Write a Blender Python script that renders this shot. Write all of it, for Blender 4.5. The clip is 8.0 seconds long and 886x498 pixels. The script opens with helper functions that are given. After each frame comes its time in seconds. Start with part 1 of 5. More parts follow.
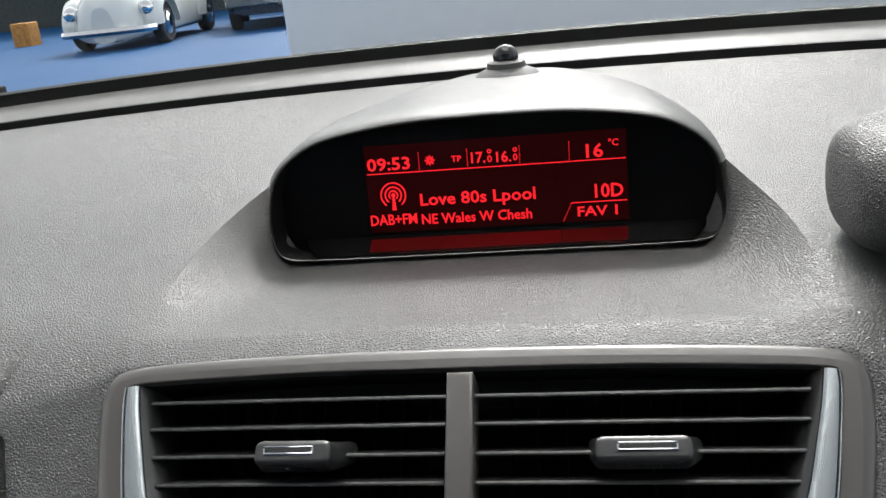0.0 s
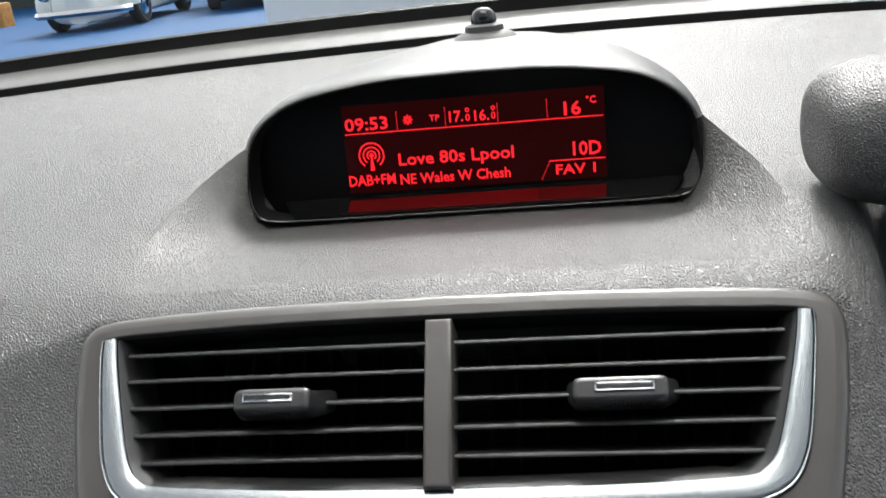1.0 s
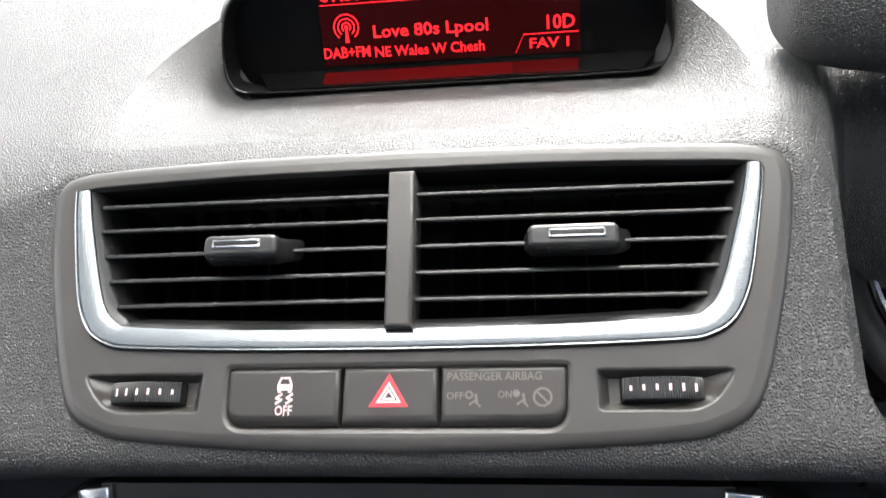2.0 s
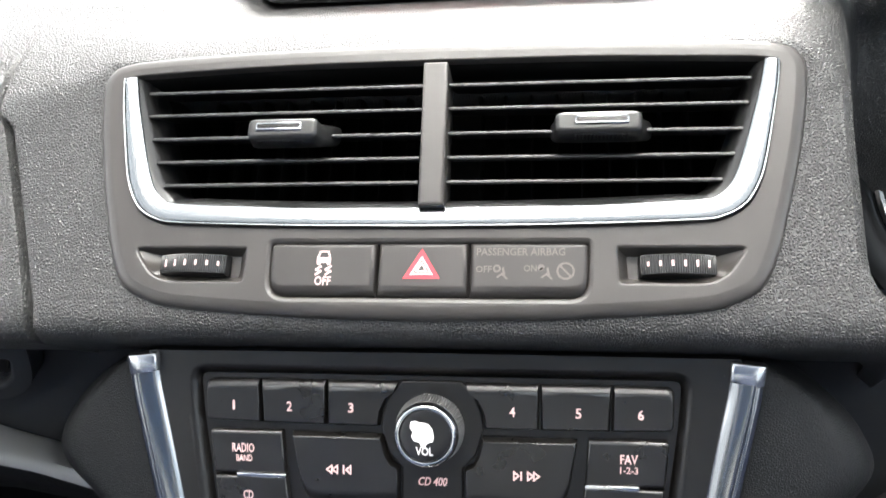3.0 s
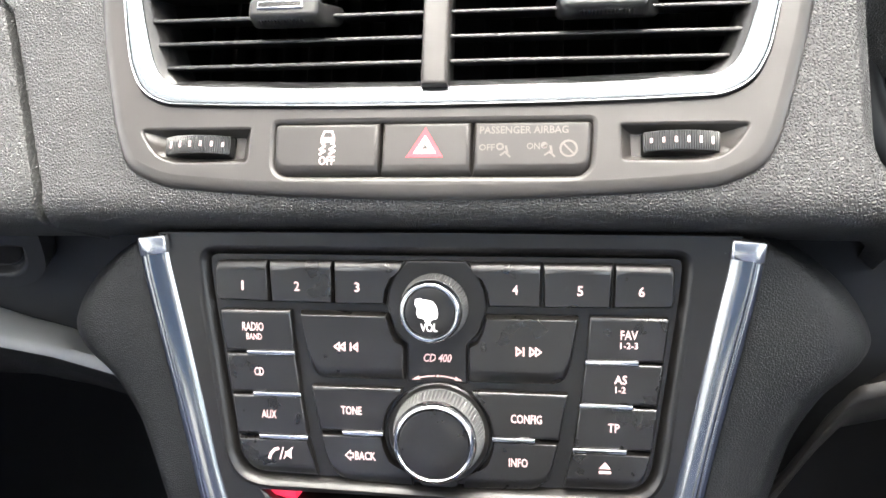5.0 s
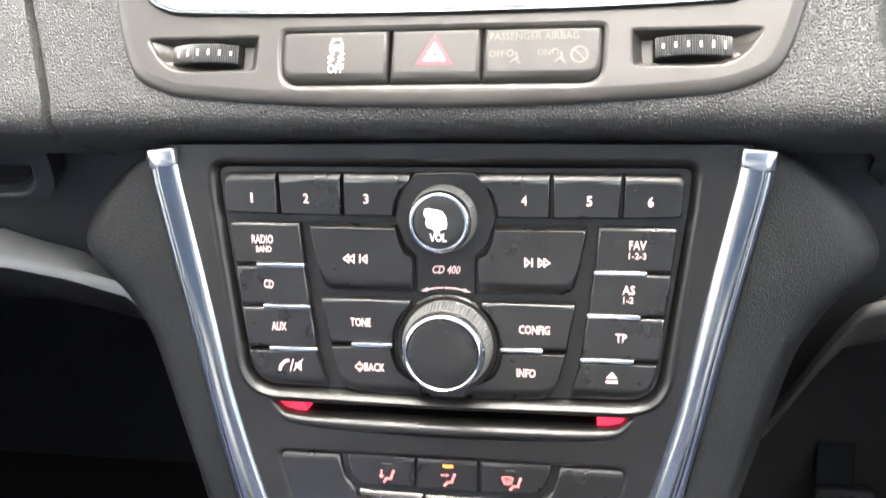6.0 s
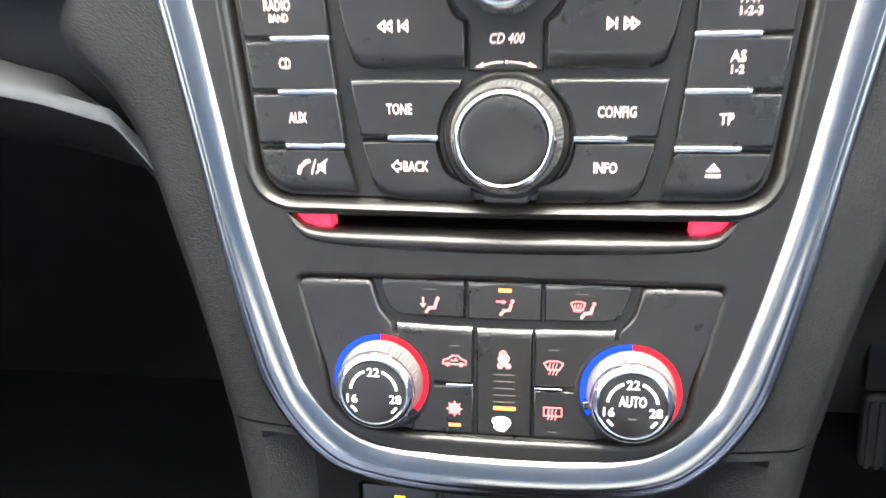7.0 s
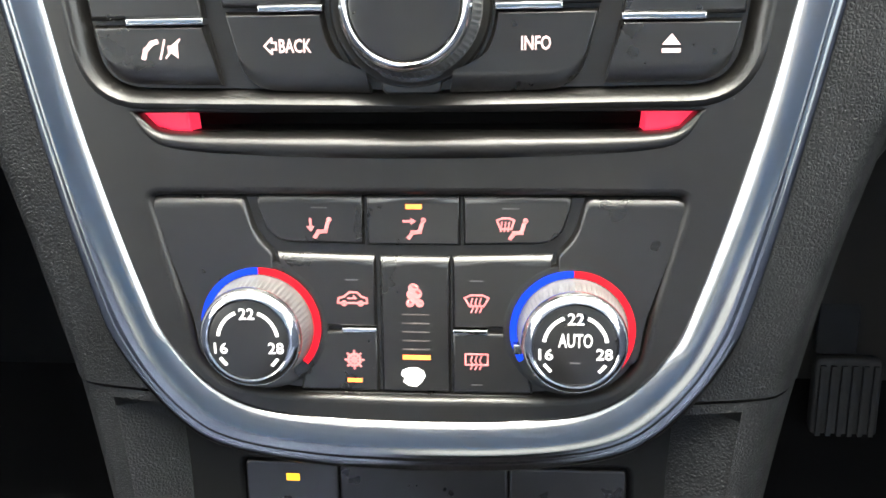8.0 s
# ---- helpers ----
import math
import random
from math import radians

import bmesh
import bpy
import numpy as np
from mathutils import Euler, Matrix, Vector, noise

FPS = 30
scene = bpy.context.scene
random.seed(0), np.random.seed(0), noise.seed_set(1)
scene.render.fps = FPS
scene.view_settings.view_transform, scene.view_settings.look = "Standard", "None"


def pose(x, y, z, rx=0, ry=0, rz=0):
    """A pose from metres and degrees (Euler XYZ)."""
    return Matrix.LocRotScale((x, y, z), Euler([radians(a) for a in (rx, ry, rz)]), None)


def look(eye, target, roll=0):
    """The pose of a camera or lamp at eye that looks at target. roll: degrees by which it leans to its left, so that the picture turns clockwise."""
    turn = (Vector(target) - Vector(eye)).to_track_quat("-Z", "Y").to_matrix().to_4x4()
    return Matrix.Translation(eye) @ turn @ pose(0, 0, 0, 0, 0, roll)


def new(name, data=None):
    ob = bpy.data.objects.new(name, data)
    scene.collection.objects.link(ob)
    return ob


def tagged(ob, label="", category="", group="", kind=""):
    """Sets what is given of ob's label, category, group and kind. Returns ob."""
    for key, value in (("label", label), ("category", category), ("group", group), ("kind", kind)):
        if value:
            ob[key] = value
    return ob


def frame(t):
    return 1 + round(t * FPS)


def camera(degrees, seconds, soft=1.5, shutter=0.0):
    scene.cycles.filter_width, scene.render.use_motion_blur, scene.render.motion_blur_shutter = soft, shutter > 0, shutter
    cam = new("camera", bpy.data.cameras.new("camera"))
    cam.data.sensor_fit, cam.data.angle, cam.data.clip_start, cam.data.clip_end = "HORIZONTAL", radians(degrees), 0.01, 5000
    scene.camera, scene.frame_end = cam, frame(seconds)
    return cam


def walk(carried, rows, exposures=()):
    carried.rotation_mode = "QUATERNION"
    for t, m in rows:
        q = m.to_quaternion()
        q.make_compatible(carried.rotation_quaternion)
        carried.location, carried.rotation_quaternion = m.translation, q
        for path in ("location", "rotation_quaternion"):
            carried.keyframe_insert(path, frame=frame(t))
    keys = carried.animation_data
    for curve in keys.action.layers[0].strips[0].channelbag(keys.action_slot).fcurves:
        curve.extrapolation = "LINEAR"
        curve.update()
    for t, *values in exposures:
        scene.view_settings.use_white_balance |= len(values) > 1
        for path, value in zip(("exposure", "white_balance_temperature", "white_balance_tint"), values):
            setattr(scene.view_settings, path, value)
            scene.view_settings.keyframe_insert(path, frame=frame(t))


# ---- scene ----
cam = camera(54.8, 8.0, shutter=0.3)
PATH = [
    (0, (0.049, -0.019, 1.148), (-0.279, 1.846, 0.504), -6.2),
    (0.5, (0.046, -0.019, 1.146), (-0.261, 1.848, 0.497), -6.5),
    (1, (0.05, -0.023, 1.136), (-0.239, 1.832, 0.446), -6.4),
    (1.5, (0.055, -0.032, 1.125), (-0.218, 1.784, 0.334), -6.1),
    (2, (0.061, -0.04, 1.12), (-0.216, 1.73, 0.232), -5.8),
    (3.3, (0.051, -0.075, 1.103), (-0.236, 1.625, 0.089), -4.5),
    (3.5, (0.053, -0.075, 1.101), (-0.247, 1.61, 0.065), -4.8),
    (4, (0.057, -0.073, 1.098), (-0.245, 1.583, 0.018), -5.0),
    (4.5, (0.057, -0.076, 1.097), (-0.253, 1.548, -0.03), -5.7),
    (5.8, (0.053, -0.089, 1.088), (-0.253, 1.479, -0.116), -5.6),
    (6, (0.054, -0.092, 1.082), (-0.261, 1.452, -0.148), -6.0),
    (6.5, (0.052, -0.101, 1.062), (-0.263, 1.409, -0.21), -6.0),
    (6.8, (0.04, -0.103, 1.02), (-0.271, 1.422, -0.237), -5.4),
    (7, (0.024, -0.084, 0.991), (-0.28, 1.408, -0.306), -6.0),
    (7.5, (0.019, -0.058, 0.941), (-0.126, 1.441, -0.375), -2.6),
    (8, (0.028, -0.051, 0.931), (-0.136, 1.442, -0.39), -3.6),
]
walk(cam, [(t, look(eye, target, roll)) for t, eye, target, roll in PATH], [(0, -0.34, 6450, 9), (1.0, -0.12, 6450, 9), (2.0, 0.58, 6500, 10), (3.5, 1.16, 6600, 10), (4.5, 1.6, 6750, 11), (6.0, 1.86, 6850, 11), (6.5, 2.1, 6900, 9), (7.0, 2.24, 6950, 8), (7.5, 1.8, 6950, 6), (8.0, 1.7, 6950, 6)])

# ---- light ----
world = bpy.data.worlds.new("sky")
scene.world = world
world.use_nodes = True
wn = world.node_tree.nodes
sky = wn.new("ShaderNodeTexSky")
sky.sky_type = "NISHITA"
sky.sun_disc = False
sky.sun_elevation, sky.sun_rotation = radians(39), radians(3)
sky.dust_density = 4.0
haze = wn.new("ShaderNodeHueSaturation")
haze.inputs["Saturation"].default_value = 0.15
world.node_tree.links.new(sky.outputs[0], haze.inputs["Color"])
world.node_tree.links.new(haze.outputs[0], wn["Background"].inputs[0])
wn["Background"].inputs[1].default_value = 0.45
sun_data = bpy.data.lights.new("sun", "SUN")
sun_data.energy, sun_data.angle, sun_data.color = 3.8, radians(10), (1.0, 0.96, 0.93)
sun = new("sun", sun_data)
sun.matrix_world = look((0.2, 5.4, 4.4), (0, 0, 0))


def area_lamp(name, at_point, to, wide, high, watts, colour=(1.0, 0.98, 0.95)):
    """One rectangular area lamp: daylight at a window opening, or added overhead fill."""
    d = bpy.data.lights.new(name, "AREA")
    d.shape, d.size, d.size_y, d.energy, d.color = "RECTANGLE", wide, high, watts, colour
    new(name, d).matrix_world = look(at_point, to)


# Window lamps added for fill; side pair aimed up, the right one tinted blue.
area_lamp("left_window_light", (-0.77, -0.35, 1.21), (0.3, -0.5, 1.42), 1.3, 0.40, 1.1, (0.92, 0.97, 1.0))
area_lamp("right_window_light", (0.77, -0.35, 1.21), (-0.3, -0.5, 1.42), 1.3, 0.40, 1.1, (0.68, 0.84, 1.0))
# Unseen overhead fill, added to light the ledges and key tops.
area_lamp("overhead_fill", (0.1, 0.3, 4.2), (0.1, 0.2, 0.8), 2.4, 1.9, 95.0, (1.0, 0.965, 0.92))
area_lamp("rear_window_light", (0, -1.58, 1.31), (0, 0.2, 0.95), 1.2, 0.22, 0.35, (1.0, 0.96, 0.92))

# ---- materials ----


def material(name, base, rough=0.5,  metal=0.0, grain=0.0, scale=600.0, kind="noise", vary=0.12, specks=0.0, emit=None, power=0.0, coat=0.0, spec=0.5):
    """A node material: base colour with two scales of variation, grain relief, and an optional glow."""
    m = bpy.data.materials.new(name)
    m.use_nodes = True
    t = m.node_tree
    b = t.nodes["Principled BSDF"]
    co = t.nodes.new("ShaderNodeTexCoord")
    b.inputs["Metallic"].default_value = metal
    b.inputs["Coat Weight"].default_value = coat
    b.inputs["Specular IOR Level"].default_value = spec
    big = t.nodes.new("ShaderNodeTexNoise")
    big.inputs["Scale"].default_value = 14.0
    big.inputs["Detail"].default_value = 6.0
    t.links.new(co.outputs["Object"], big.inputs["Vector"])
    ramp = t.nodes.new("ShaderNodeMapRange")
    ramp.inputs["From Min"].default_value, ramp.inputs["From Max"].default_value = 0.3, 0.7
    ramp.inputs["To Min"].default_value, ramp.inputs["To Max"].default_value = 1 - vary, 1 + vary
    t.links.new(big.outputs["Fac"], ramp.inputs["Value"])
    mul = t.nodes.new("ShaderNodeVectorMath")
    mul.operation = "SCALE"
    mul.inputs[0].default_value = base
    t.links.new(ramp.outputs["Result"], mul.inputs["Scale"])
    colour = mul.outputs["Vector"]
    if specks:
        vor = t.nodes.new("ShaderNodeTexVoronoi")
        vor.inputs["Scale"].default_value = 90.0
        t.links.new(co.outputs["Object"], vor.inputs["Vector"])
        cut = t.nodes.new("ShaderNodeMapRange")
        cut.inputs["From Min"].default_value, cut.inputs["From Max"].default_value = 0.024, 0.010
        cut.inputs["To Max"].default_value = specks
        t.links.new(vor.outputs["Distance"], cut.inputs["Value"])
        mix = t.nodes.new("ShaderNodeMix")
        mix.data_type = "RGBA"
        mix.inputs["B"].default_value = (0.5, 0.5, 0.48, 1)
        t.links.new(cut.outputs["Result"], mix.inputs["Factor"])
        t.links.new(colour, mix.inputs["A"])
        colour = mix.outputs["Result"]
    t.links.new(colour, b.inputs["Base Color"])
    fine = t.nodes.new("ShaderNodeTexNoise")
    fine.inputs["Scale"].default_value = 90.0
    fine.inputs["Detail"].default_value = 4.0
    t.links.new(co.outputs["Object"], fine.inputs["Vector"])
    rr = t.nodes.new("ShaderNodeMapRange")
    rr.inputs["To Min"].default_value, rr.inputs["To Max"].default_value = max(0.02, rough * 0.92), min(1, rough * 1.08)
    t.links.new(fine.outputs["Fac"], rr.inputs["Value"])
    t.links.new(rr.outputs["Result"], b.inputs["Roughness"])
    if grain:
        bump = t.nodes.new("ShaderNodeBump")
        bump.inputs["Strength"].default_value = grain
        if kind == "leather":
            bump.inputs["Distance"].default_value = 0.0006
            warp = t.nodes.new("ShaderNodeTexNoise")
            warp.inputs["Scale"].default_value = scale * 0.6
            t.links.new(co.outputs["Object"], warp.inputs["Vector"])
            add = t.nodes.new("ShaderNodeVectorMath")
            add.operation = "MULTIPLY_ADD"
            add.inputs[1].default_value = (0.0006, 0.0006, 0.0006)
            t.links.new(warp.outputs["Color"], add.inputs[0])
            t.links.new(co.outputs["Object"], add.inputs[2])
            g = t.nodes.new("ShaderNodeTexVoronoi")
            g.feature = "DISTANCE_TO_EDGE"
            g.inputs["Scale"].default_value = scale
            t.links.new(add.outputs["Vector"], g.inputs["Vector"])
            soft = t.nodes.new("ShaderNodeMapRange")
            soft.interpolation_type = "SMOOTHERSTEP"
            soft.inputs["From Min"].default_value, soft.inputs["From Max"].default_value = 0.0, 0.36
            t.links.new(g.outputs["Distance"], soft.inputs["Value"])
            t.links.new(soft.outputs["Result"], bump.inputs["Height"])
        else:
            bump.inputs["Distance"].default_value = 0.0003
            g = t.nodes.new("ShaderNodeTexNoise")
            g.inputs["Scale"].default_value = scale
            g.inputs["Detail"].default_value = 3.0
            t.links.new(co.outputs["Object"], g.inputs["Vector"])
            t.links.new(g.outputs["Fac"], bump.inputs["Height"])
        t.links.new(bump.outputs["Normal"], b.inputs["Normal"])
    if emit:
        b.inputs["Emission Color"].default_value = (*emit, 1)
        b.inputs["Emission Strength"].default_value = power
    return m


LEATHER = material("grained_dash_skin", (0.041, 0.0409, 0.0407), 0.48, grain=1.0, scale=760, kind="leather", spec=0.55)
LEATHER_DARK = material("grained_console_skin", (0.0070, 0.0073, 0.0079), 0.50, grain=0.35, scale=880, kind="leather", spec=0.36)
PANEL = material("smooth_dark_panel", (0.022, 0.023, 0.025), 0.45, grain=0.1, scale=1800)
HOOD = material("soft_grey_plastic", (0.036, 0.036, 0.036), 0.46, grain=0.15, scale=2200, spec=0.4)
BEZEL = material("warm_grey_plastic", (0.040, 0.037, 0.0345), 0.30, grain=0.12, scale=2500)
FASCIA = material("charcoal_plastic", (0.0066, 0.006, 0.0055), 0.33, grain=0.10, scale=2500, vary=0.06, specks=0.2, spec=0.62)
KEY = material("key_plastic", (0.0066, 0.006, 0.0055), 0.28, grain=0.06, scale=3000, vary=0.04, specks=0.1, spec=0.85)
KEY_WARM = material("switch_plastic", (0.022, 0.0195, 0.018), 0.40, grain=0.08, scale=3000)
BLACK = material("matt_black_plastic", (0.005, 0.005, 0.005), 0.6, spec=0.15)
SLAT = material("vent_black_plastic", (0.012, 0.012, 0.012), 0.30, grain=0.05, scale=2500)
SCREEN_GLASS = material("tinted_screen_glass", (0.003, 0.003, 0.003), 0.12, vary=0.2, spec=0.06)
GLOSS = material("gloss_black_plastic", (0.004, 0.004, 0.004), 0.10, vary=0.3)
CHROME = material("bright_chrome", (0.72, 0.72, 0.73), 0.07, metal=1.0, vary=0.05)
# Same trim chrome as below, paled: the end's bright reflection is in the colour.
TRIM_END_GLINT = material("trim_end_glint", (0.62, 0.62, 0.63), 0.20, metal=1.0, vary=0.05)
DARK_CHROME = material("dark_polished_chrome", (0.34, 0.345, 0.36), 0.14, metal=1.0, vary=0.06)
SATIN = material("satin_chrome", (0.27, 0.288, 0.30), 0.22, metal=1.0, vary=0.06)
GAUGE_GREY = material("dark_smooth_plastic", (0.008, 0.0083, 0.0086), 0.30, spec=0.2)
INLAY_REFLECTION = material("dark_reflection_tone", (0.07, 0.068, 0.066), 0.16, metal=1.0)
KNURL = material("knurled_silver_plastic", (0.12, 0.12, 0.12), 0.34, metal=0.0)
# Paled so the colour carries the light on the left ledge.
KNEE_LIT = material("lit_satin_grey_plastic", (0.30, 0.305, 0.30), 0.33, grain=0.15, scale=1500)
FLOOR_GLOW = material("red_floor_glow", (0.02, 0.0, 0.0), 0.5, vary=0.5, spec=0.04, emit=(1.0, 0.012, 0.02), power=0.045)
FLOOR_GLOW_DIM = material("dim_red_floor_glow", (0.02, 0.0, 0.0), 0.5, vary=0.5, spec=0.04, emit=(1.0, 0.012, 0.02), power=0.018)
SHROUD_FLOOR = material("glossy_black_floor", (0.003, 0.003, 0.003), 0.16, vary=0.3, spec=0.3)
LEGEND = material("legend_print", (0.54, 0.41, 0.40), 0.5, vary=0.02, emit=(1.0, 0.45, 0.42), power=0.16)
PRINT = material("white_print", (0.80, 0.79, 0.77), 0.5, vary=0.02)
ICON = material("backlit_icon", (0.32, 0.14, 0.14), 0.5, vary=0.02, emit=(1.0, 0.16, 0.17), power=0.34)
GHOST = material("faint_grey_print", (0.095, 0.083, 0.075), 0.5)
DASHMARK = material("dim_marker", (0.10, 0.10, 0.10), 0.5)
RED = material("red_plastic", (0.60, 0.02, 0.05), 0.3, emit=(1.0, 0.03, 0.08), power=0.40)
HAZARD_RED = material("hazard_red", (0.46, 0.02, 0.035), 0.5)
RING_RED = material("red_ring_light", (0.05, 0.002, 0.003), 0.5, spec=0.1, emit=(1.0, 0.012, 0.03), power=0.50)
RING_BLUE = material("blue_ring_light", (0.002, 0.004, 0.05), 0.5, spec=0.1, emit=(0.0, 0.05, 1.0), power=0.55)
AMBER = material("amber_light", (0.8, 0.2, 0.05), 0.4, emit=(1.0, 0.14, 0.03), power=0.7)
AMBER_Y = material("yellow_light", (0.8, 0.4, 0.05), 0.4, emit=(1.0, 0.42, 0.01), power=0.7)
LCD_RED = material("lcd_lettering", (0.3, 0.0, 0.0), 0.4, vary=0.0, emit=(1.0, 0.012, 0.022), power=1.25)
LCD_BACK = material("lcd_panel", (0.004, 0.001, 0.001), 0.25, spec=0.06, vary=0.3, emit=(1.0, 0.02, 0.03), power=0.016)
RUBBER = material("pedal_rubber", (0.018, 0.018, 0.019), 0.7, grain=0.3, scale=900)
CARPET = material("dark_carpet", (0.005, 0.005, 0.0055), 0.95, spec=0.05, grain=0.6, scale=900)
TRIM_GREY = material("cowl_grey_plastic", (0.085, 0.084, 0.082), 0.5, grain=0.1, scale=900)
# Unseen door and seat cloth, tinted blue so the chrome trim reflects navy.
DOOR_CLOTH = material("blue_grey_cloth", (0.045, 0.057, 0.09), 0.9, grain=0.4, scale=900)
LINING = material("grey_headlining", (0.68, 0.67, 0.65), 0.9, grain=0.3, scale=900)
FLOOR_BLUE = material("blue_floor_paint", (0.006, 0.066, 0.185), 0.6, spec=0.1, vary=0.15, grain=0.1, scale=30)
WHITE_PAINT = material("white_car_paint", (0.66, 0.68, 0.66), 0.22, vary=0.03, coat=0.5)
DARK_PAINT = material("dark_car_paint", (0.02, 0.022, 0.028), 0.2, coat=0.6)
WALL_WHITE = material("white_panel_paint", (0.82, 0.83, 0.82), 0.55, vary=0.04)
WALL_DARK = material("dark_wall", (0.035, 0.045, 0.045), 0.8, vary=0.4)
GREEN = material("green_print", (0.10, 0.50, 0.30), 0.6)
CRATE = material("orange_crate", (0.45, 0.20, 0.04), 0.7, vary=0.3)
GLASS = bpy.data.materials.new("clear_glass")
GLASS.use_nodes = True
gb = GLASS.node_tree.nodes["Principled BSDF"]
gb.inputs["Transmission Weight"].default_value = 1.0
gb.inputs["Roughness"].default_value = 0.0
gb.inputs["IOR"].default_value = 1.02
gb.inputs["Base Color"].default_value = (0.97, 0.99, 0.98, 1)

# ---- mesh tools (plan outlines in millimetres) ----
MM = 0.001


class Geo:
    def __init__(self):
        self.v, self.f = [], []

    def add(self, verts, faces):
        k = len(self.v)
        self.v += verts
        self.f += [tuple(i + k for i in f) for f in faces]
        return self

    def loft(self, rings, closed=True, start=False, end=False):
        n, faces, verts = len(rings[0]), [], [p for r in rings for p in r]
        for a in range(len(rings) - 1):
            for i in range(n if closed else n - 1):
                j = (i + 1) % n
                faces.append((a * n + i, a * n + j, (a + 1) * n + j, (a + 1) * n + i))
        if start:
            faces.append(tuple(range(n))[::-1])
        if end:
            faces.append(tuple((len(rings) - 1) * n + i for i in range(n)))
        return self.add(verts, faces)

    def slab(self, outline, n0, n1, r=0.5, seg=3):
        """A plate with a rounded front edge, from height n0 to n1."""
        o = ccw(outline)
        rings = [at(o, n0), at(o, n1 - r)]
        for k in range(1, seg + 1):
            a = math.pi / 2 * k / seg
            rings.append(at(offset(o, r * (1 - math.cos(a))), n1 - r + r * math.sin(a)))
        rings.append(at(offset(o, r * 1.35), n1))
        return self.loft(rings, end=True)

    def sheet(self, outline, holes, n):
        """A flat plate with holes."""
        bm = bmesh.new()
        edges = []
        for loop in (outline, *holes):
            vs = [bm.verts.new((x, s, n)) for x, s in loop]
            edges += [bm.edges.new((vs[i - 1], vs[i])) for i in range(len(vs))]
        bmesh.ops.triangle_fill(bm, use_beauty=True, use_dissolve=False, edges=edges, normal=(0, 0, 1))
        bm.verts.index_update()
        self.add([tuple(v.co) for v in bm.verts], [tuple(v.index for v in f.verts) if f.normal.z >= 0 else tuple(v.index for v in f.verts)[::-1] for f in bm.faces])
        bm.free()
        return self

    def well(self, outline, n1, depth, r=1.0, seg=3, floor=True, inner=None):
        """The rounded lip and wall of a hole whose mouth is the outline at n1."""
        o = ccw(outline)
        rings = [at(o, n1)]
        for k in range(1, seg + 1):
            a = math.pi / 2 * k / seg
            rings.append(at(offset(o, r * math.sin(a)), n1 - r * (1 - math.cos(a))))
        last = ccw(inner) if inner else offset(o, r * 1.3)
        rings.append(at(last, n1 - depth))
        if floor:
            rings.append(at(offset(last, 0.4), n1 - depth - 0.01))
        return self.loft(rings, end=floor)

    def disc(self, cx, cs, profile, seg=48, teeth=0, deep=0.0, cap=True):
        """A turned form: profile of (radius, height); teeth cut flutes in the rings marked with a third value."""
        rings = []
        for p in profile:
            ring = []
            for i in range(seg):
                a = 2 * math.pi * i / seg
                rad = p[0] - (deep if len(p) > 2 and teeth and i % 2 else 0)
                ring.append((cx + rad * math.cos(a), cs + rad * math.sin(a), p[1]))
            rings.append(ring)
        return self.loft(rings, end=cap)

    def arc(self, cx, cs, r0, r1, a0, a1, n, thick=0.1, seg=24):
        """A flat piece of a ring between two angles in degrees."""
        ang = [radians(a0 + (a1 - a0) * i / seg) for i in range(seg + 1)]
        o = [(cx + r1 * math.cos(a), cs + r1 * math.sin(a)) for a in ang] + [(cx + r0 * math.cos(a), cs + r0 * math.sin(a)) for a in ang[::-1]]
        o = ccw(o)
        return self.loft([at(o, n - thick), at(o, n)], end=True)

    def flat(self, outline, n, thick=0.1):
        o = ccw(outline)
        return self.loft([at(o, n - thick), at(o, n)], end=True)

    def bar(self, x0, s0, x1, s1, n, thick=0.1):
        return self.flat([(x0, s0), (x1, s0), (x1, s1), (x0, s1)], n, thick)

    def line(self, pts, w, n, thick=0.1):
        """A stroke of width w along points."""
        for (x0, s0), (x1, s1) in zip(pts, pts[1:]):
            d = math.hypot(x1 - x0, s1 - s0) or 1
            u, q = (x1 - x0) / d * w / 2, (s1 - s0) / d * w / 2
            self.flat([(x0 - u + q, s0 - q - u), (x1 + u + q, s1 + q - u), (x1 + u - q, s1 + q + u), (x0 - u - q, s0 - q + u)], n, thick)
        return self


def at(outline, n):
    return [(x, s, n) for x, s in outline]


def area(o):
    return sum(o[i - 1][0] * o[i][1] - o[i][0] * o[i - 1][1] for i in range(len(o)))


def ccw(o):
    return list(o) if area(o) > 0 else list(o)[::-1]


def offset(o, d):
    """The outline moved inwards by d."""
    out, n = [], len(o)
    for i in range(n):
        (ax, ay), (bx, by), (cx, cy) = o[i - 1], o[i], o[(i + 1) % n]
        l0, l1 = math.hypot(bx - ax, by - ay) or 1e-9, math.hypot(cx - bx, cy - by) or 1e-9
        n0, n1 = (-(by - ay) / l0, (bx - ax) / l0), (-(cy - by) / l1, (cx - bx) / l1)
        k = max(0.35, 1 + n0[0] * n1[0] + n0[1] * n1[1])
        out.append((bx + d * (n0[0] + n1[0]) / k, by + d * (n0[1] + n1[1]) / k))
    for _ in range(6):  # close up short edges that have turned over
        for i in range(n):
            (ax, ay), (bx, by) = out[i - 1], out[i]
            if (bx - ax) * (o[i][0] - o[i - 1][0]) + (by - ay) * (o[i][1] - o[i - 1][1]) < 0:
                out[i - 1] = out[i] = ((ax + bx) / 2, (ay + by) / 2)
    return out


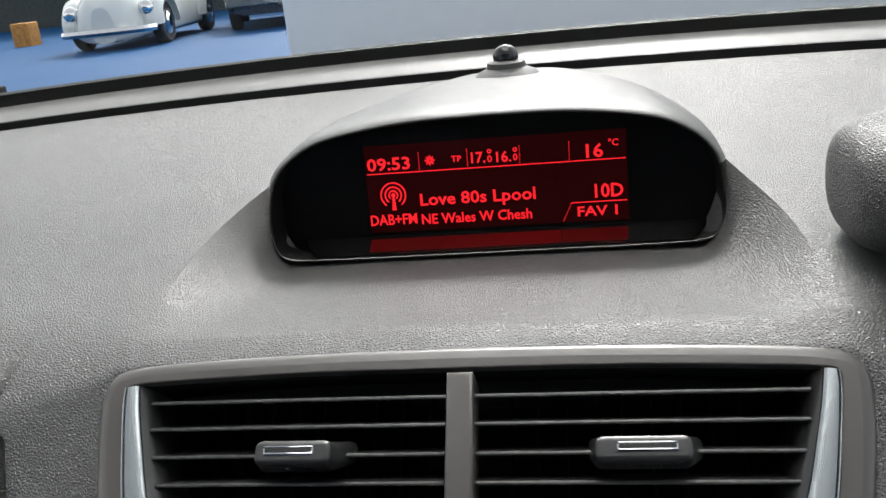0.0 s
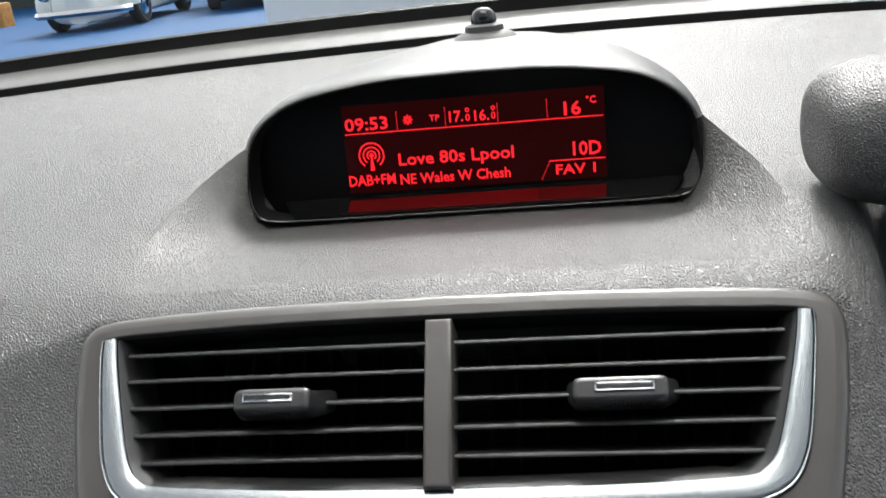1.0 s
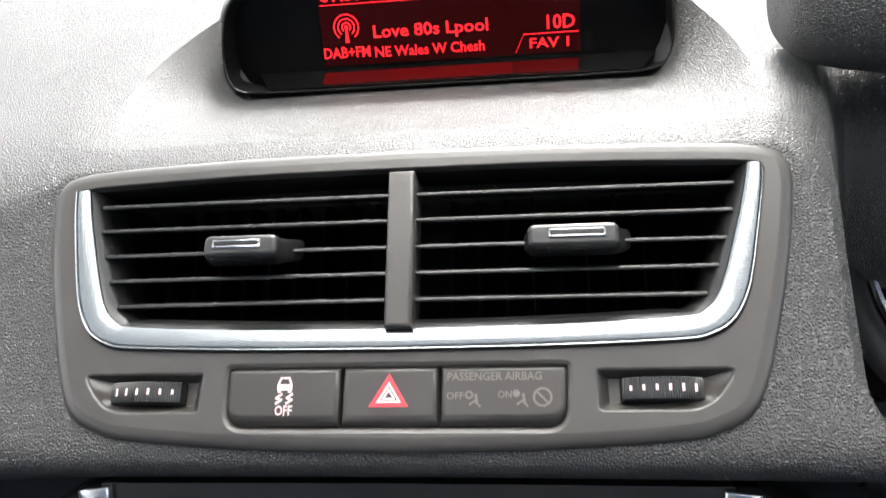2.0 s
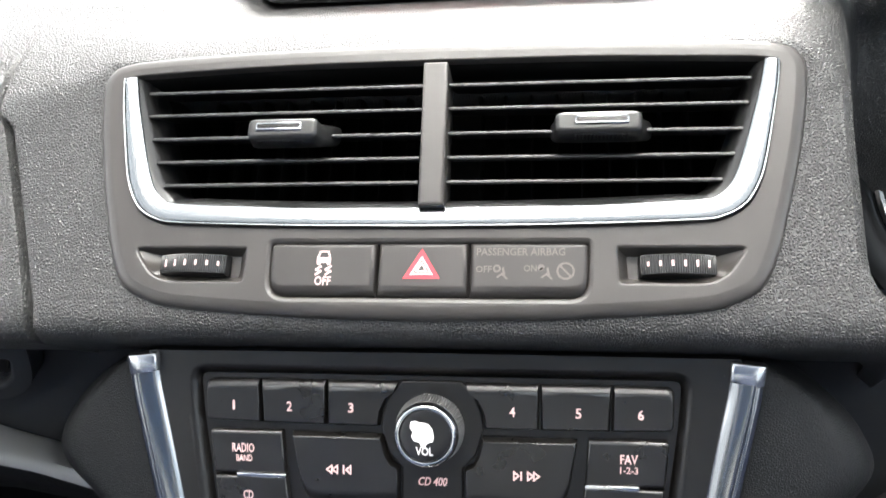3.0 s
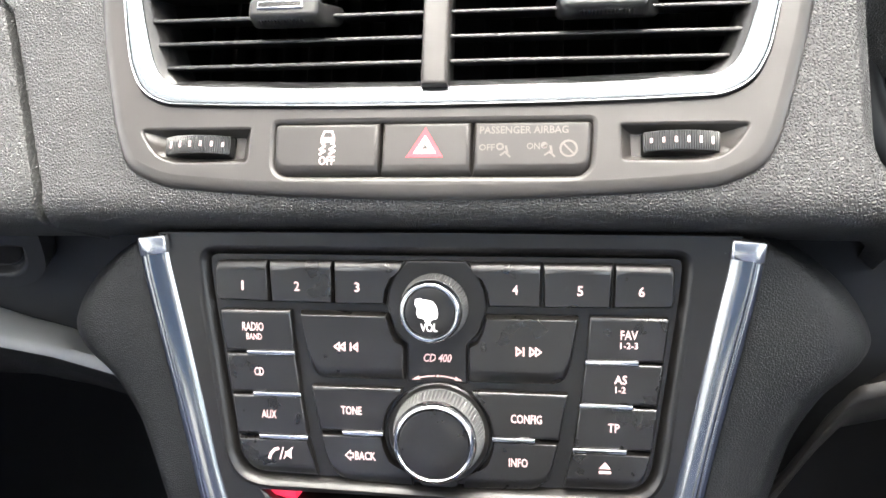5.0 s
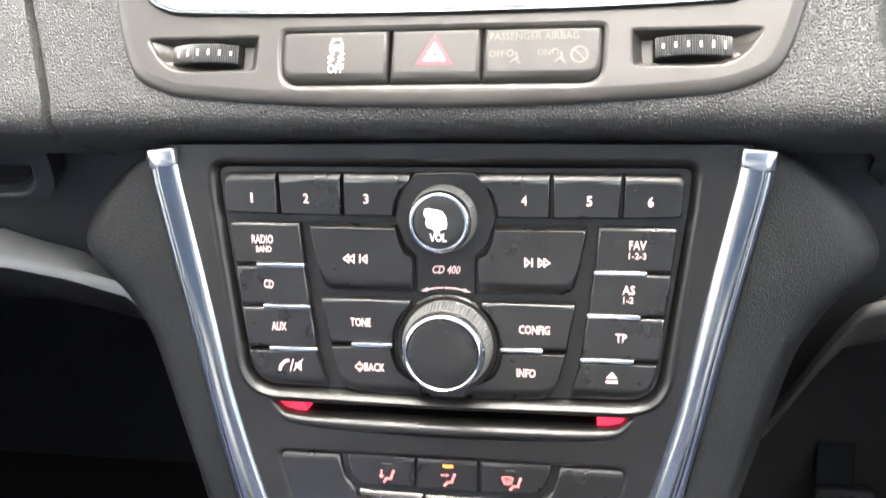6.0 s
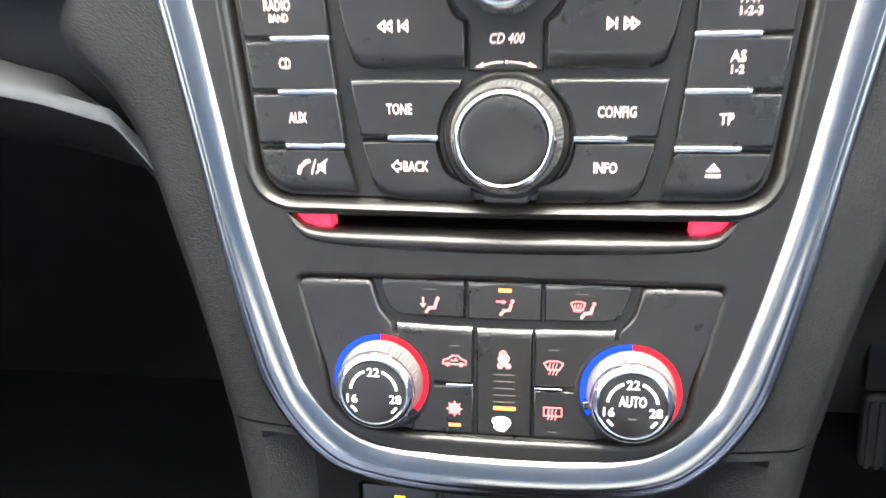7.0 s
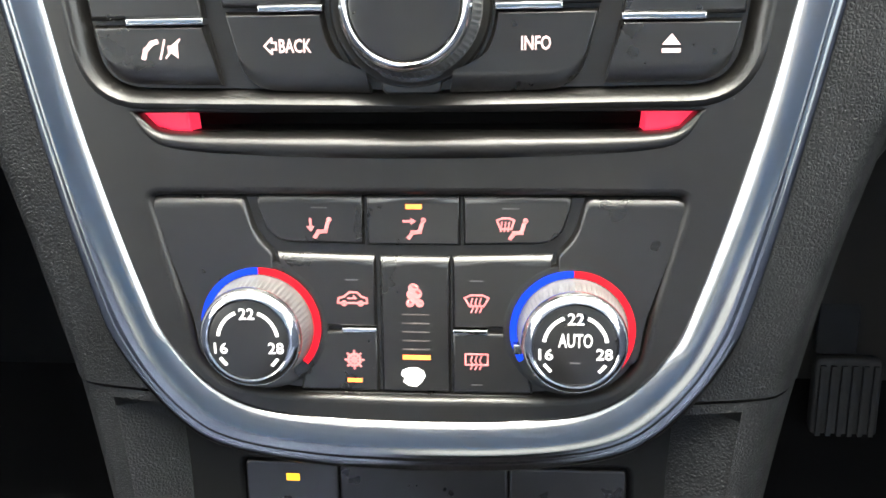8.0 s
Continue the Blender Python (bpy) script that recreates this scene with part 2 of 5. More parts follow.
def rounded(pts, r, seg=5, least=1.3):
    """The outline with rounded corners; r is one radius or one a corner."""
    pts = list(pts)
    rs = r if isinstance(r, (list, tuple)) else [r] * len(pts)
    out, n = [], len(pts)
    for i in range(n):
        a, b, c = Vector(pts[i - 1]), Vector(pts[i]), Vector(pts[(i + 1) % n])
        u, w = (a - b), (c - b)
        lim = min(u.length, w.length) * 0.49
        d = min(rs[i], lim)
        if d < least:
            out.append(tuple(b))
            continue
        p, q = b + u.normalized() * d, b + w.normalized() * d
        for k in range(seg + 1):
            t = k / seg
            out.append(tuple(p * (1 - t) ** 2 + b * 2 * t * (1 - t) + q * t * t))
    return out


def spline(pts, k=6, closed=False):
    """A smooth line through points."""
    pts = [Vector(p) for p in pts]
    n, out = len(pts), []
    for i in range(n if closed else n - 1):
        p0 = pts[i - 1] if closed or i else pts[0] * 2 - pts[1]
        p1, p2 = pts[i], pts[(i + 1) % n]
        p3 = pts[(i + 2) % n] if closed or i + 2 < n else p2 * 2 - p1
        for j in range(k):
            t = j / k
            out.append(tuple(0.5 * (2 * p1 + (p2 - p0) * t + (2 * p0 - 5 * p1 + 4 * p2 - p3) * t * t + (3 * p1 - p0 - 3 * p2 + p3) * t ** 3)))
    if not closed:
        out.append(tuple(pts[-1]))
    return out


def mirrored(half):
    """A closed outline from its half, which runs from x = 0 to x = 0."""
    return ccw(list(half) + [(-x, s) for x, s in half[::-1] if abs(x) > 1e-6])


def flip(pts):
    return [(-x, s) for x, s in pts]


def resample(pts, n):
    d = [0.0]
    for a, b in zip(pts, pts[1:]):
        d.append(d[-1] + math.hypot(b[0] - a[0], b[1] - a[1]))
    t = np.linspace(0, d[-1], n)
    return list(zip(np.interp(t, d, [p[0] for p in pts]), np.interp(t, d, [p[1] for p in pts])))


def strip(inner, outer, section, n=90):
    """A moulding between two rails; section: (share of the way from inner to outer, height)."""
    a, b = resample(inner, n), resample(outer, n)
    g = Geo()
    g.loft([[(p[0] + (q[0] - p[0]) * t, p[1] + (q[1] - p[1]) * t, h) for t, h in section] for p, q in zip(a, b)], closed=False)
    return g


def lettering(body, cx, cs, w, h, n, slant=0.0):
    """Flat letters that fill a box of width w and height h round (cx, cs)."""
    cu = bpy.data.curves.new("letters", "FONT")
    cu.body, cu.size, cu.resolution_u, cu.shear, cu.offset = body, 1.0, 2, slant, 0.018
    ob = new("letters", cu)
    me = bpy.data.meshes.new_from_object(ob.evaluated_get(bpy.context.evaluated_depsgraph_get()))
    v = np.array([tuple(p.co) for p in me.vertices])
    f = [tuple(p.vertices) for p in me.polygons]
    bpy.data.objects.remove(ob)
    bpy.data.curves.remove(cu)
    bpy.data.meshes.remove(me)
    lo, hi = v.min(0), v.max(0)
    x = cx - w / 2 + (v[:, 0] - lo[0]) / (hi[0] - lo[0]) * w
    s = cs - h / 2 + (v[:, 1] - lo[1]) / (hi[1] - lo[1]) * h
    g = Geo()
    g.add([(float(a), float(b), n) for a, b in zip(x, s)], f)
    return g


def build(name, geo, mat, scale=MM, smooth=35.0):
    me = bpy.data.meshes.new(name)
    me.from_pydata([(x * scale, y * scale, z * scale) for x, y, z in geo.v], [], geo.f)
    me.materials.append(mat)
    if smooth:
        me.shade_smooth()
        me.set_sharp_from_angle(angle=radians(smooth))
        for p in me.polygons:
            if len(p.vertices) > 6:
                p.use_smooth = False
    return me


def thing(name, label, category, m=Matrix(), group="", kind=""):
    ob = new(name)
    ob.empty_display_size = 0.02
    ob.matrix_world = m
    return tagged(ob, label, category, group, kind)


def part(name, geo, mat, parent, label="", scale=MM, smooth=35.0):
    ob = new(name, build(name, geo, mat, scale, smooth))
    ob.parent = parent
    return tagged(ob, label)


def solid(name, geo, mat, label, category, m=Matrix(), kind="", scale=MM, smooth=35.0):
    ob = new(name, build(name, geo, mat, scale, smooth))
    ob.matrix_world = m
    return tagged(ob, label, category, "", kind)


def box(x0, x1, y0, y1, z0, z1, r=0.0):
    """A box in its own axes, with rounded plan corners and top edge."""
    g = Geo()
    o = [(x0, y0), (x1, y0), (x1, y1), (x0, y1)]
    o = rounded(o, r, 5, 0.0) if r else o
    g.loft([at(o, z0), at(o, z0)], start=True)
    return g.slab(o, z0, z1, max(r * 0.4, (z1 - z0) * 0.05, 1e-6))


def face_frame(origin, up):
    """Axes of a sloping face: x right, second axis up the face, third out of it."""
    s = Vector(up).normalized()
    x = Vector((1, 0, 0))
    n = x.cross(s)
    return Matrix.Translation(origin) @ Matrix((x, s, n)).transposed().to_4x4()


VENT = face_frame((0, 0.206, 0.946), (0, 0.7355, 0.6775))
FACE = face_frame((0, 0.1377, 0.7851), (0, 0.4755, 0.8795))
SCREEN = face_frame((0, 0.462, 1.01), (0, 0.12, 0.993))

# ---- car cabin: dash pad, lower dash, glass, shell ----


def vent_point(s, n):
    return 0.206 + s * 0.7355 - n * 0.6775, 0.946 + s * 0.6775 + n * 0.7355


def ease(a, b, x):
    t = min(1.0, max(0.0, (x - a) / (b - a)))
    return t * t * (3 - 2 * t)


TOP_Y = [0.280, 0.30, 0.33, 0.38, 0.45, 0.55, 0.65, 0.745]
TOP_Z = [1.0095, 1.0105, 1.013, 1.018, 1.026, 1.034, 1.040, 1.044]
FRONT = [(0.088, -0.0015), (0.075, -0.002), (0.045, -0.0025), (0.015, -0.0025), (-0.010, -0.0025), (-0.0215, -0.0028), (-0.0272, -0.0045), (-0.0306, -0.008), (-0.0322, -0.0135), (-0.0318, -0.024), (-0.028, -0.055)]


def seam_x(s):
    return -0.169 - 0.31 * max(s, -0.02)


def pad_row(x, extra):
    """The section of the dash pad at x: far edge, top, front face and rolled nose."""
    row = []
    a = abs(x)
    out = ease(0.140, 0.165, a)
    for y in np.linspace(0.745, 0.288 + 0.030 * out + 0.11 * ease(0.162, 0.186, x), 40):
        z = float(np.interp(y, TOP_Y, TOP_Z)) - 0.05 * x * x
        t = min(1.0, max(0.0, (0.1465 - a) / (0.040 - 0.018 * ease(0.395, 0.44, y))))
        dish = 1 - (1 - t) ** 2
        z -= dish * 0.041 * min(1.0, max(0.0, (y - 0.278) / 0.158)) ** 1.25 * (1 - ease(0.48, 0.52, y))
        row.append((x * (1 - 0.115 * ease(0.37, 0.51, y) * ease(0.26, 0.147, a)) - 0.0058 * ease(0.30, 0.46, y) * ease(0.30, 0.15, a), float(y), z))
    face = []
    for s, n in spline(FRONT, 4):
        s = s - out * 0.028 * ease(0.03, 0.088, s)
        if a < float(np.interp(s, [-0.021, -0.0125, -0.002, 0.015, 0.038, 0.058, 0.086], [0.094, 0.115, 0.121, 0.126, 0.131, 0.135, 0.136])) and -0.02 < s < 0.08:
            n -= 0.008
        if 0.016 < s < 0.084 and a < float(np.interp(s, [0.015, 0.03, 0.08], [0.113, 0.121, 0.134])):
            n -= 0.056
        fold = 0.158 + 0.5 * max(0.0, -0.004 - s)
        n -= 0.20 * ease(fold, fold + 0.034, x) * ease(0.10, 0.05, s)
        if extra:
            n -= extra[1]
        y, z = vent_point(s, n)
        face.append((seam_x(s) + extra[0] if extra else x, y, z - 0.05 * x * x))
    # rounded shoulder between top and face
    k = vent_point(0.095, -0.004)
    p, q = row[-1], face[0]
    for i in range(1, 8):
        t = i / 8
        row.append((x, p[1] * (1 - t) ** 2 + k[0] * 2 * t * (1 - t) + q[1] * t * t, p[2] * (1 - t) ** 2 + (k[1] - 0.05 * x * x) * 2 * t * (1 - t) + q[2] * t * t))
    return row + face


def build_pad():
    g = Geo()
    xs = sorted(set([round(v, 4) for v in np.linspace(-0.147, 0.147, 57)] + [round(v, 4) for v in np.linspace(0.152, 0.21, 14)] + [round(v, 4) for v in np.linspace(-0.75, -0.21, 19)] + [round(v, 4) for v in np.linspace(0.24, 0.75, 12)]))
    cols = [(x, None) for x in xs] + [(-0.1963 + d, (d, k)) for d, k in ((-0.005, 0), (-0.0022, 0.0010), (-0.0008, 0.007), (0.0008, 0.007), (0.0022, 0.0010), (0.005, 0))]
    cols.sort(key=lambda c: c[0])
    rows = [pad_row(x, e) for x, e in cols]
    g.loft(rows, closed=False)
    return g


dashboard = thing("dashboard", "grey grained soft-touch car dashboard with a scooped centre", "dashboard")
part("dash_pad", build_pad(), LEATHER, dashboard, "grey pebble-grained pad", scale=1, smooth=28)


UP_X, UP_Z = [0.10, 0.17, 0.185, 0.197, 0.218, 0.24, 0.26, 0.75], [0.60, 0.72, 0.765, 0.783, 0.806, 0.813, 0.821, 0.832]
LOW_X, LOW_Z = [0.10, 0.16, 0.176, 0.186, 0.219, 0.251, 0.75], [0.60, 0.73, 0.775, 0.796, 0.808, 0.815, 0.824]


def knee(x):
    """Back and front height of the knee ledge at x."""
    a = abs(x)
    return float(np.interp(a, UP_X, UP_Z)), float(np.interp(a, LOW_X, LOW_Z))


def lower_row(x):
    up, low = knee(x)
    return [(x, 0.235, 0.912), (x, 0.240, 0.895), (x, 0.244, 0.87), (x, 0.247, 0.84 - max(0, 0.80 - up) * 0.8), (x, 0.2475, up + 0.004), (x, 0.248, up - 0.012)]


def ledge_row(x):
    up, low = knee(x)
    return [(x, 0.2485, up - 0.002), (x, 0.2455, up), (x, 0.236, (up + low) / 2 + 0.0016), (x, 0.229, low + 0.0018), (x, 0.2262, low + 0.0004), (x, 0.2250, low - 0.0018), (x, 0.2252, low - 0.0045)]


def under_row(x):
    low = knee(x)[1]
    return [(x, y, low - d) for y, d in ((0.2256, 0.0035), (0.2275, 0.014), (0.233, 0.028), (0.245, 0.044), (0.267, 0.062), (0.30, 0.078), (0.345, 0.092), (0.42, 0.110), (0.45, 0.16), (0.46, 0.5))]


for side in (-1, 1):
    xs = sorted(side * float(x) for x in list(np.linspace(0.105, 0.30, 60)) + [0.4, 0.5, 0.6, 0.75])
    part("lower_dash", Geo().loft([lower_row(x) for x in xs], closed=False), PANEL, dashboard, "dark lower dash panel", scale=1, smooth=40)
    # Left ledge and right panel: the light on them is put into paler materials.
    part("knee_ledge", Geo().loft([ledge_row(x) for x in xs], closed=False), KNEE_LIT if side < 0 else BEZEL, dashboard, "grey knee ledge, left side paled for the light on it", scale=1, smooth=50)
    part("knee_panel", Geo().loft([under_row(x) for x in xs], closed=False), LEATHER_DARK if side < 0 else BEZEL, dashboard, "panel below the ledge, right side paled for the light on it", scale=1, smooth=40)

# glove box lid with its recessed pull, below the pad
glove = thing("glove_box", "dark glove box edge with a rounded recessed pull", "glove box", face_frame((-0.29, 0.236, 0.868), (0, -0.19, 0.98)))
g = Geo()
lid = rounded([(-200, -21), (70, -21), (86, -8), (93, 18), (94, 38), (-200, 38)], [2, 12, 14, 10, 3, 2])
inner = rounded([(-190, -14), (67, -14), (77, -6), (82, 10), (-190, 10)], [2, 8, 8, 5, 2])
g.sheet(lid, [inner], 8).well(inner, 8, 6, 2.2)
g.loft([at(ccw(lid), -4), at(ccw(lid), 8)])
part("lid", g, PANEL, glove)
g = Geo().slab(offset(ccw(inner), 4.5), 1, 3.5, 1.0)
part("pull", g, FASCIA, glove)

# cowl trim between pad and glass
g = Geo()
rows = []
for x in np.linspace(-0.8, 0.8, 33):
    d = 0.05 * x * x
    rows.append([(float(x), y, z - d) for y, z in ((0.756, 1.030), (0.7565, 1.0475), (0.760, 1.0495), (0.78, 1.0555), (0.800, 1.0615), (0.8005, 1.03))])
g.loft(rows, closed=False)
solid("cowl_trim", g, TRIM_GREY, "pale grey plastic strip below the windscreen", "trim", kind="structure", scale=1)
# Black strip that paints the shade in the gap behind the pad.
g = Geo()
rows = []
for x in np.linspace(-0.8, 0.8, 33):
    d = 0.05 * x * x
    rows.append([(float(x), y, z - d) for y, z in ((0.742, 1.0), (0.7465, 1.0405), (0.7515, 1.0405), (0.752, 1.0505), (0.7562, 1.0512), (0.7562, 1.0))])
g.loft(rows, closed=False)
solid("cowl_gap", g, BLACK, "shaded gap along the dash edge, painted as a black strip", "trim", kind="structure", scale=1)
g = Geo()
rows = []
for x in np.linspace(-0.8, 0.8, 33):
    d = 0.05 * x * x
    rows.append([(float(x), y, z - d) for y, z in ((0.801, 1.03), (0.801, 1.0615), (0.802, 1.0715), (0.808, 1.0725), (0.824, 1.062), (0.824, 1.03))])
g.loft(rows, closed=False)
solid("windscreen_seal", g, BLACK, "black border along the windscreen base", "trim", kind="structure", scale=1)
g = Geo()
rows = []
for x in np.linspace(-0.8, 0.8, 17):
    d = 0.05 * x * x
    rows.append([(float(x), y, z - d) for y, z in ((0.806, 1.0665), (-0.32, 1.515), (-0.316, 1.519), (0.810, 1.0705))])
g.loft(rows, closed=True)
pane = solid("windscreen", g, GLASS, "clear raked car windscreen", "windscreen", kind="structure", scale=1)
pane.visible_shadow = False

# wiper blade parked at the foot of the glass
wiper = thing("wiper_blade", "black wiper arm parked at the windscreen base", "wiper", pose(-0.65, 0.845, 1.040, 0, 0, 6))
part("arm", box(-0.10, 0.075, -0.008, 0.008, 0.004, 0.020, 0.004), BLACK, wiper, scale=1)
part("blade", box(-0.11, 0.10, -0.004, 0.004, -0.012, 0.006), BLACK, wiper, scale=1)

# shell of the cabin round and behind the camera
cabin = thing("cabin_shell", "dark car cabin with headlining, doors and floor", "car cabin", kind="structure")
part("floor", box(-0.78, 0.78, -1.6, 0.95, 0.30, 0.33), CARPET, cabin, scale=1)
part("firewall", box(-0.78, 0.78, 0.90, 0.95, 0.30, 1.03), CARPET, cabin, scale=1)
part("ceiling", box(-0.74, 0.74, -1.6, -0.32, 1.51, 1.545), LINING, cabin, scale=1)
for sx in (-1, 1):
    x0, x1 = sorted((sx * 0.76, sx * 0.82))
    part("door_panel", box(x0, x1, -1.6, 0.95, 0.30, 0.98), DOOR_CLOTH, cabin, scale=1)
    part("roof_rail", box(x0, x1, -1.6, -0.32, 1.44, 1.545), LINING, cabin, scale=1)
for sx in (-1, 1):
    for y0, z0, y1, z1 in ((0.80, 1.00, -0.34, 1.525), (-0.78, 0.96, -0.82, 1.46), (-1.60, 0.96, -1.54, 1.46)):
        g = Geo().loft([[(sx * 0.765, y0 - 0.035, z0), (sx * 0.82, y0 - 0.035, z0), (sx * 0.82, y0 + 0.035, z0), (sx * 0.765, y0 + 0.035, z0)], [(sx * 0.745, y1 - 0.035, z1), (sx * 0.80, y1 - 0.035, z1), (sx * 0.80, y1 + 0.035, z1), (sx * 0.745, y1 + 0.035, z1)]], start=True, end=True)
        part("pillar", g, LINING, cabin, scale=1)
part("rear_wall", box(-0.78, 0.78, -1.66, -1.60, 0.30, 1.10), CARPET, cabin, scale=1)
for sx in (-1, 1):
    seat = thing("front_seat", "unseen front seat, cloth tinted blue for the chrome's reflections", "car seat", pose(sx * 0.38, -0.55, 0.30), "front seats")
    part("seat_cushion", box(-0.25, 0.25, -0.25, 0.27, 0.05, 0.28, 0.06), DOOR_CLOTH, seat, scale=1)
    part("backrest", box(-0.25, 0.25, -0.42, -0.27, 0.10, 0.88, 0.05), DOOR_CLOTH, seat, scale=1)

# ---- display pod ----
pod = thing("display_pod", "hooded dash-top information display with red text", "display", SCREEN)
lip = [(x - 4.2, s) for x, s in mirrored(spline([(0, 50.8), (42, 50), (72, 47), (97, 42.2), (113, 34.5), (123, 25.5), (127.5, 16), (129.2, 4), (129.4, -8), (127, -18.5), (119.5, -24.4), (98, -25.8), (50, -26), (0, -26)], 4))]


def lipped(o, d=0.0):
    """The outline with each point at the height of the slanting lip."""
    return [(x, s, 10 + 12 * (52 - s) / 78 + d) for x, s in o]


# black shroud from the glass out to the lip, glossy on its floor
inner = [(x * 0.985, s * 0.97) for x, s in lip]
part("shroud", Geo().loft([at(inner, -0.5), lipped(offset(lip, 0.6), -0.6)]), BLACK, pod, "black shroud")


def upper(o, s0):
    """The stretch of an outline above s0, from one side to the other."""
    k = next(i for i in range(len(o)) if o[i][1] >= s0 > o[i - 1][1])
    o = o[k:] + o[:k]
    return [p for p in o if p[1] >= s0]


full = [offset(lip, d) for d in (0.6, 0.2, -0.5, -1.2, -2.2, -4.0)]
keep = len(upper(lip, 14))
top = next(i for i in range(len(lip)) if lip[i][1] >= 14 > lip[i - 1][1])
rings = [[(o * 2)[top + i] for i in range(keep)] for o in full]
rings = [[(x, s, 10 + 12 * (52 - s) / 78 + d) for x, s in o] for o, d in zip(rings, (-0.6, 0.3, 0.5, -0.1, -1.6, -5.5))]
outer_lip = offset(lip, -4.8)
edge = [(outer_lip * 2)[top + i] for i in range(keep)]
for k, n in ((1.0, -10), (1.0, -35), (0.985, -65), (0.95, -100), (0.88, -140), (0.78, -180), (0.66, -215)):
    rings.append(at([(x * k, s * (1.0 - (1 - k) * 0.12) + 1.0 - 0.085 * n) for x, s in edge], n))
part("hood", Geo().loft(rings, closed=False), HOOD, pod, "smooth grey plastic hood", smooth=60)
rings = [lipped(offset(lip, 0.6), -0.6), lipped(offset(lip, 0.2), -0.1), lipped(offset(lip, -0.2), -0.2), lipped(offset(lip, -0.4), -0.8), lipped(offset(lip, -0.3), -4), at(offset(lip, 0.3), 0), at(offset(lip, 0.3), -30)]
part("shell", Geo().loft(rings), GLOSS, pod, "black shell below the hood", smooth=50)
part("glass", Geo().flat(inner, 0.0, 1.0), SCREEN_GLASS, pod, "black glossy screen surround")
low = offset(lip, -0.2)
first = next(i for i in range(len(low)) if low[i][0] < 0 and low[i][1] < 22 <= low[i - 1][1])
low = [p for p in low[first:] + low[:first] if p[1] < 22]
part("shroud_floor", Geo().add([(-119, -17.2, 0.4), (119, -17.2, 0.4), (108, -24.2, 19.5), (-108, -24.2, 19.5), (-119, -19, 0.2), (119, -19, 0.2), (108, -25, 19.3), (-108, -25, 19.3)], [(0, 3, 2, 1), (3, 7, 6, 2), (4, 5, 6, 7)]), SHROUD_FLOOR, pod, "glossy black floor below the screen")
# Red screen glow on the floor, put in as two emitting strips.
for x0, x1, m in ((-77, 36, FLOOR_GLOW), (36.2, 74, FLOOR_GLOW_DIM)):
    part("floor_glow", Geo().add([(x0, -18.4, 4.2), (x1, -18.4, 4.2), (x1 * 0.985, -23.2, 17.5), (x0 * 0.985, -23.2, 17.5)], [(0, 3, 2, 1)]), m, pod, "red screen glow put on the floor as an emitting strip")
part("edge_line", Geo().loft([[(x, s, 10 + 12 * (52 - s) / 78 + h) for x, s in low] for h in (0.2, 0.7)], closed=False), SATIN, pod, "thin bright edge line")
g = Geo()
g.flat(rounded([(-77.5, -15), (75, -15), (75, 37), (-77.5, 37)], 1), 0.5, 0.4)
lcd = part("lcd_panel", g, LCD_BACK, pod, "dark red-lit display panel")


def lcd_text(body, x0, x1, s0, s1, slant=0.0):
    part("lettering", lettering(body, (x0 + x1) / 2, (s0 + s1) / 2, x1 - x0, s1 - s0, 0.8, slant), LCD_RED, lcd)


lcd_text("09:53", -76.2, -50.2, 22.0, 29.7)
lcd_text("TP", -25.5, -19.4, 24.6, 28.2)
lcd_text("17.", -13.8, -5.6, 22.9, 29.4)
lcd_text("0", -4.4, -1.6, 23.0, 27.2)
lcd_text("16.", 0.9, 9.4, 22.6, 29.0)
lcd_text("0", 10.6, 13.2, 23.0, 27.2)
lcd_text("16", 52.2, 61.8, 21.7, 29.7)
lcd_text("\u00b0C", 64.8, 70.4, 27.7, 31.9)
lcd_text("DAB+FM", -77.2, -48.8, -10.6, -4.2)
lcd_text("Love 80s Lpool", -46.0, 22.2, -2.4, 7.2)
lcd_text("NE Wales W Chesh", -46.0, 19.5, -11.4, -5.2)
lcd_text("10D", 56.1, 72.2, -1.6, 6.6)
lcd_text("FAV 1", 45.8, 68.5, -11.9, -6.1)
g = Geo().bar(-76.7, 20.1, 74.2, 20.7, 0.8).line([(42.6, -3.7), (73.9, -3.7)], 0.6, 0.8)
part("rule", g, LCD_RED, lcd)
g = Geo()
for k in range(8):
    g.bar(37.4 + k * 0.66, -14.0 + k * 1.35, 38.0 + k * 0.66, -13.4 + k * 1.35, 0.8)
part("dotted_rule", g, LCD_RED, lcd)
for x in (-44.8, -16.1, 14.4, 42.7):
    g = Geo()
    for k in range(9):
        g.bar(x - 0.25, 21.4 + k * 1.22, x + 0.25, 22.0 + k * 1.22, 0.8)
    part("dotted_rule", g, LCD_RED, lcd)
g = Geo()
for a in range(8):
    c, s = math.cos(a * math.pi / 4), math.sin(a * math.pi / 4)
    g.line([(-38.2 + c * 1.0, 26.4 + s * 1.0), (-38.2 + c * 2.5, 26.4 + s * 2.5)], 0.9, 0.8)
g.arc(-38.2, 26.4, 0.9, 1.9, 0, 360, 0.8)
part("symbol", g, LCD_RED, lcd)
for x in (-3.0, 11.9):
    part("degree_sign", Geo().arc(x, 29.4, 0.6, 1.3, 0, 360, 0.8), LCD_RED, lcd)
g = Geo()
for r in (2.6, 4.9, 7.4):
    g.arc(-62, 7.2, r - 0.45, r + 0.45, -52, 232, 0.8)
g.arc(-62, 7.2, 0.0, 1.3, 0, 360, 0.8).flat([(-62.5, 7), (-61.5, 7), (-60.7, -1.8), (-63.3, -1.8)], 0.8)
part("antenna_symbol", g, LCD_RED, lcd)

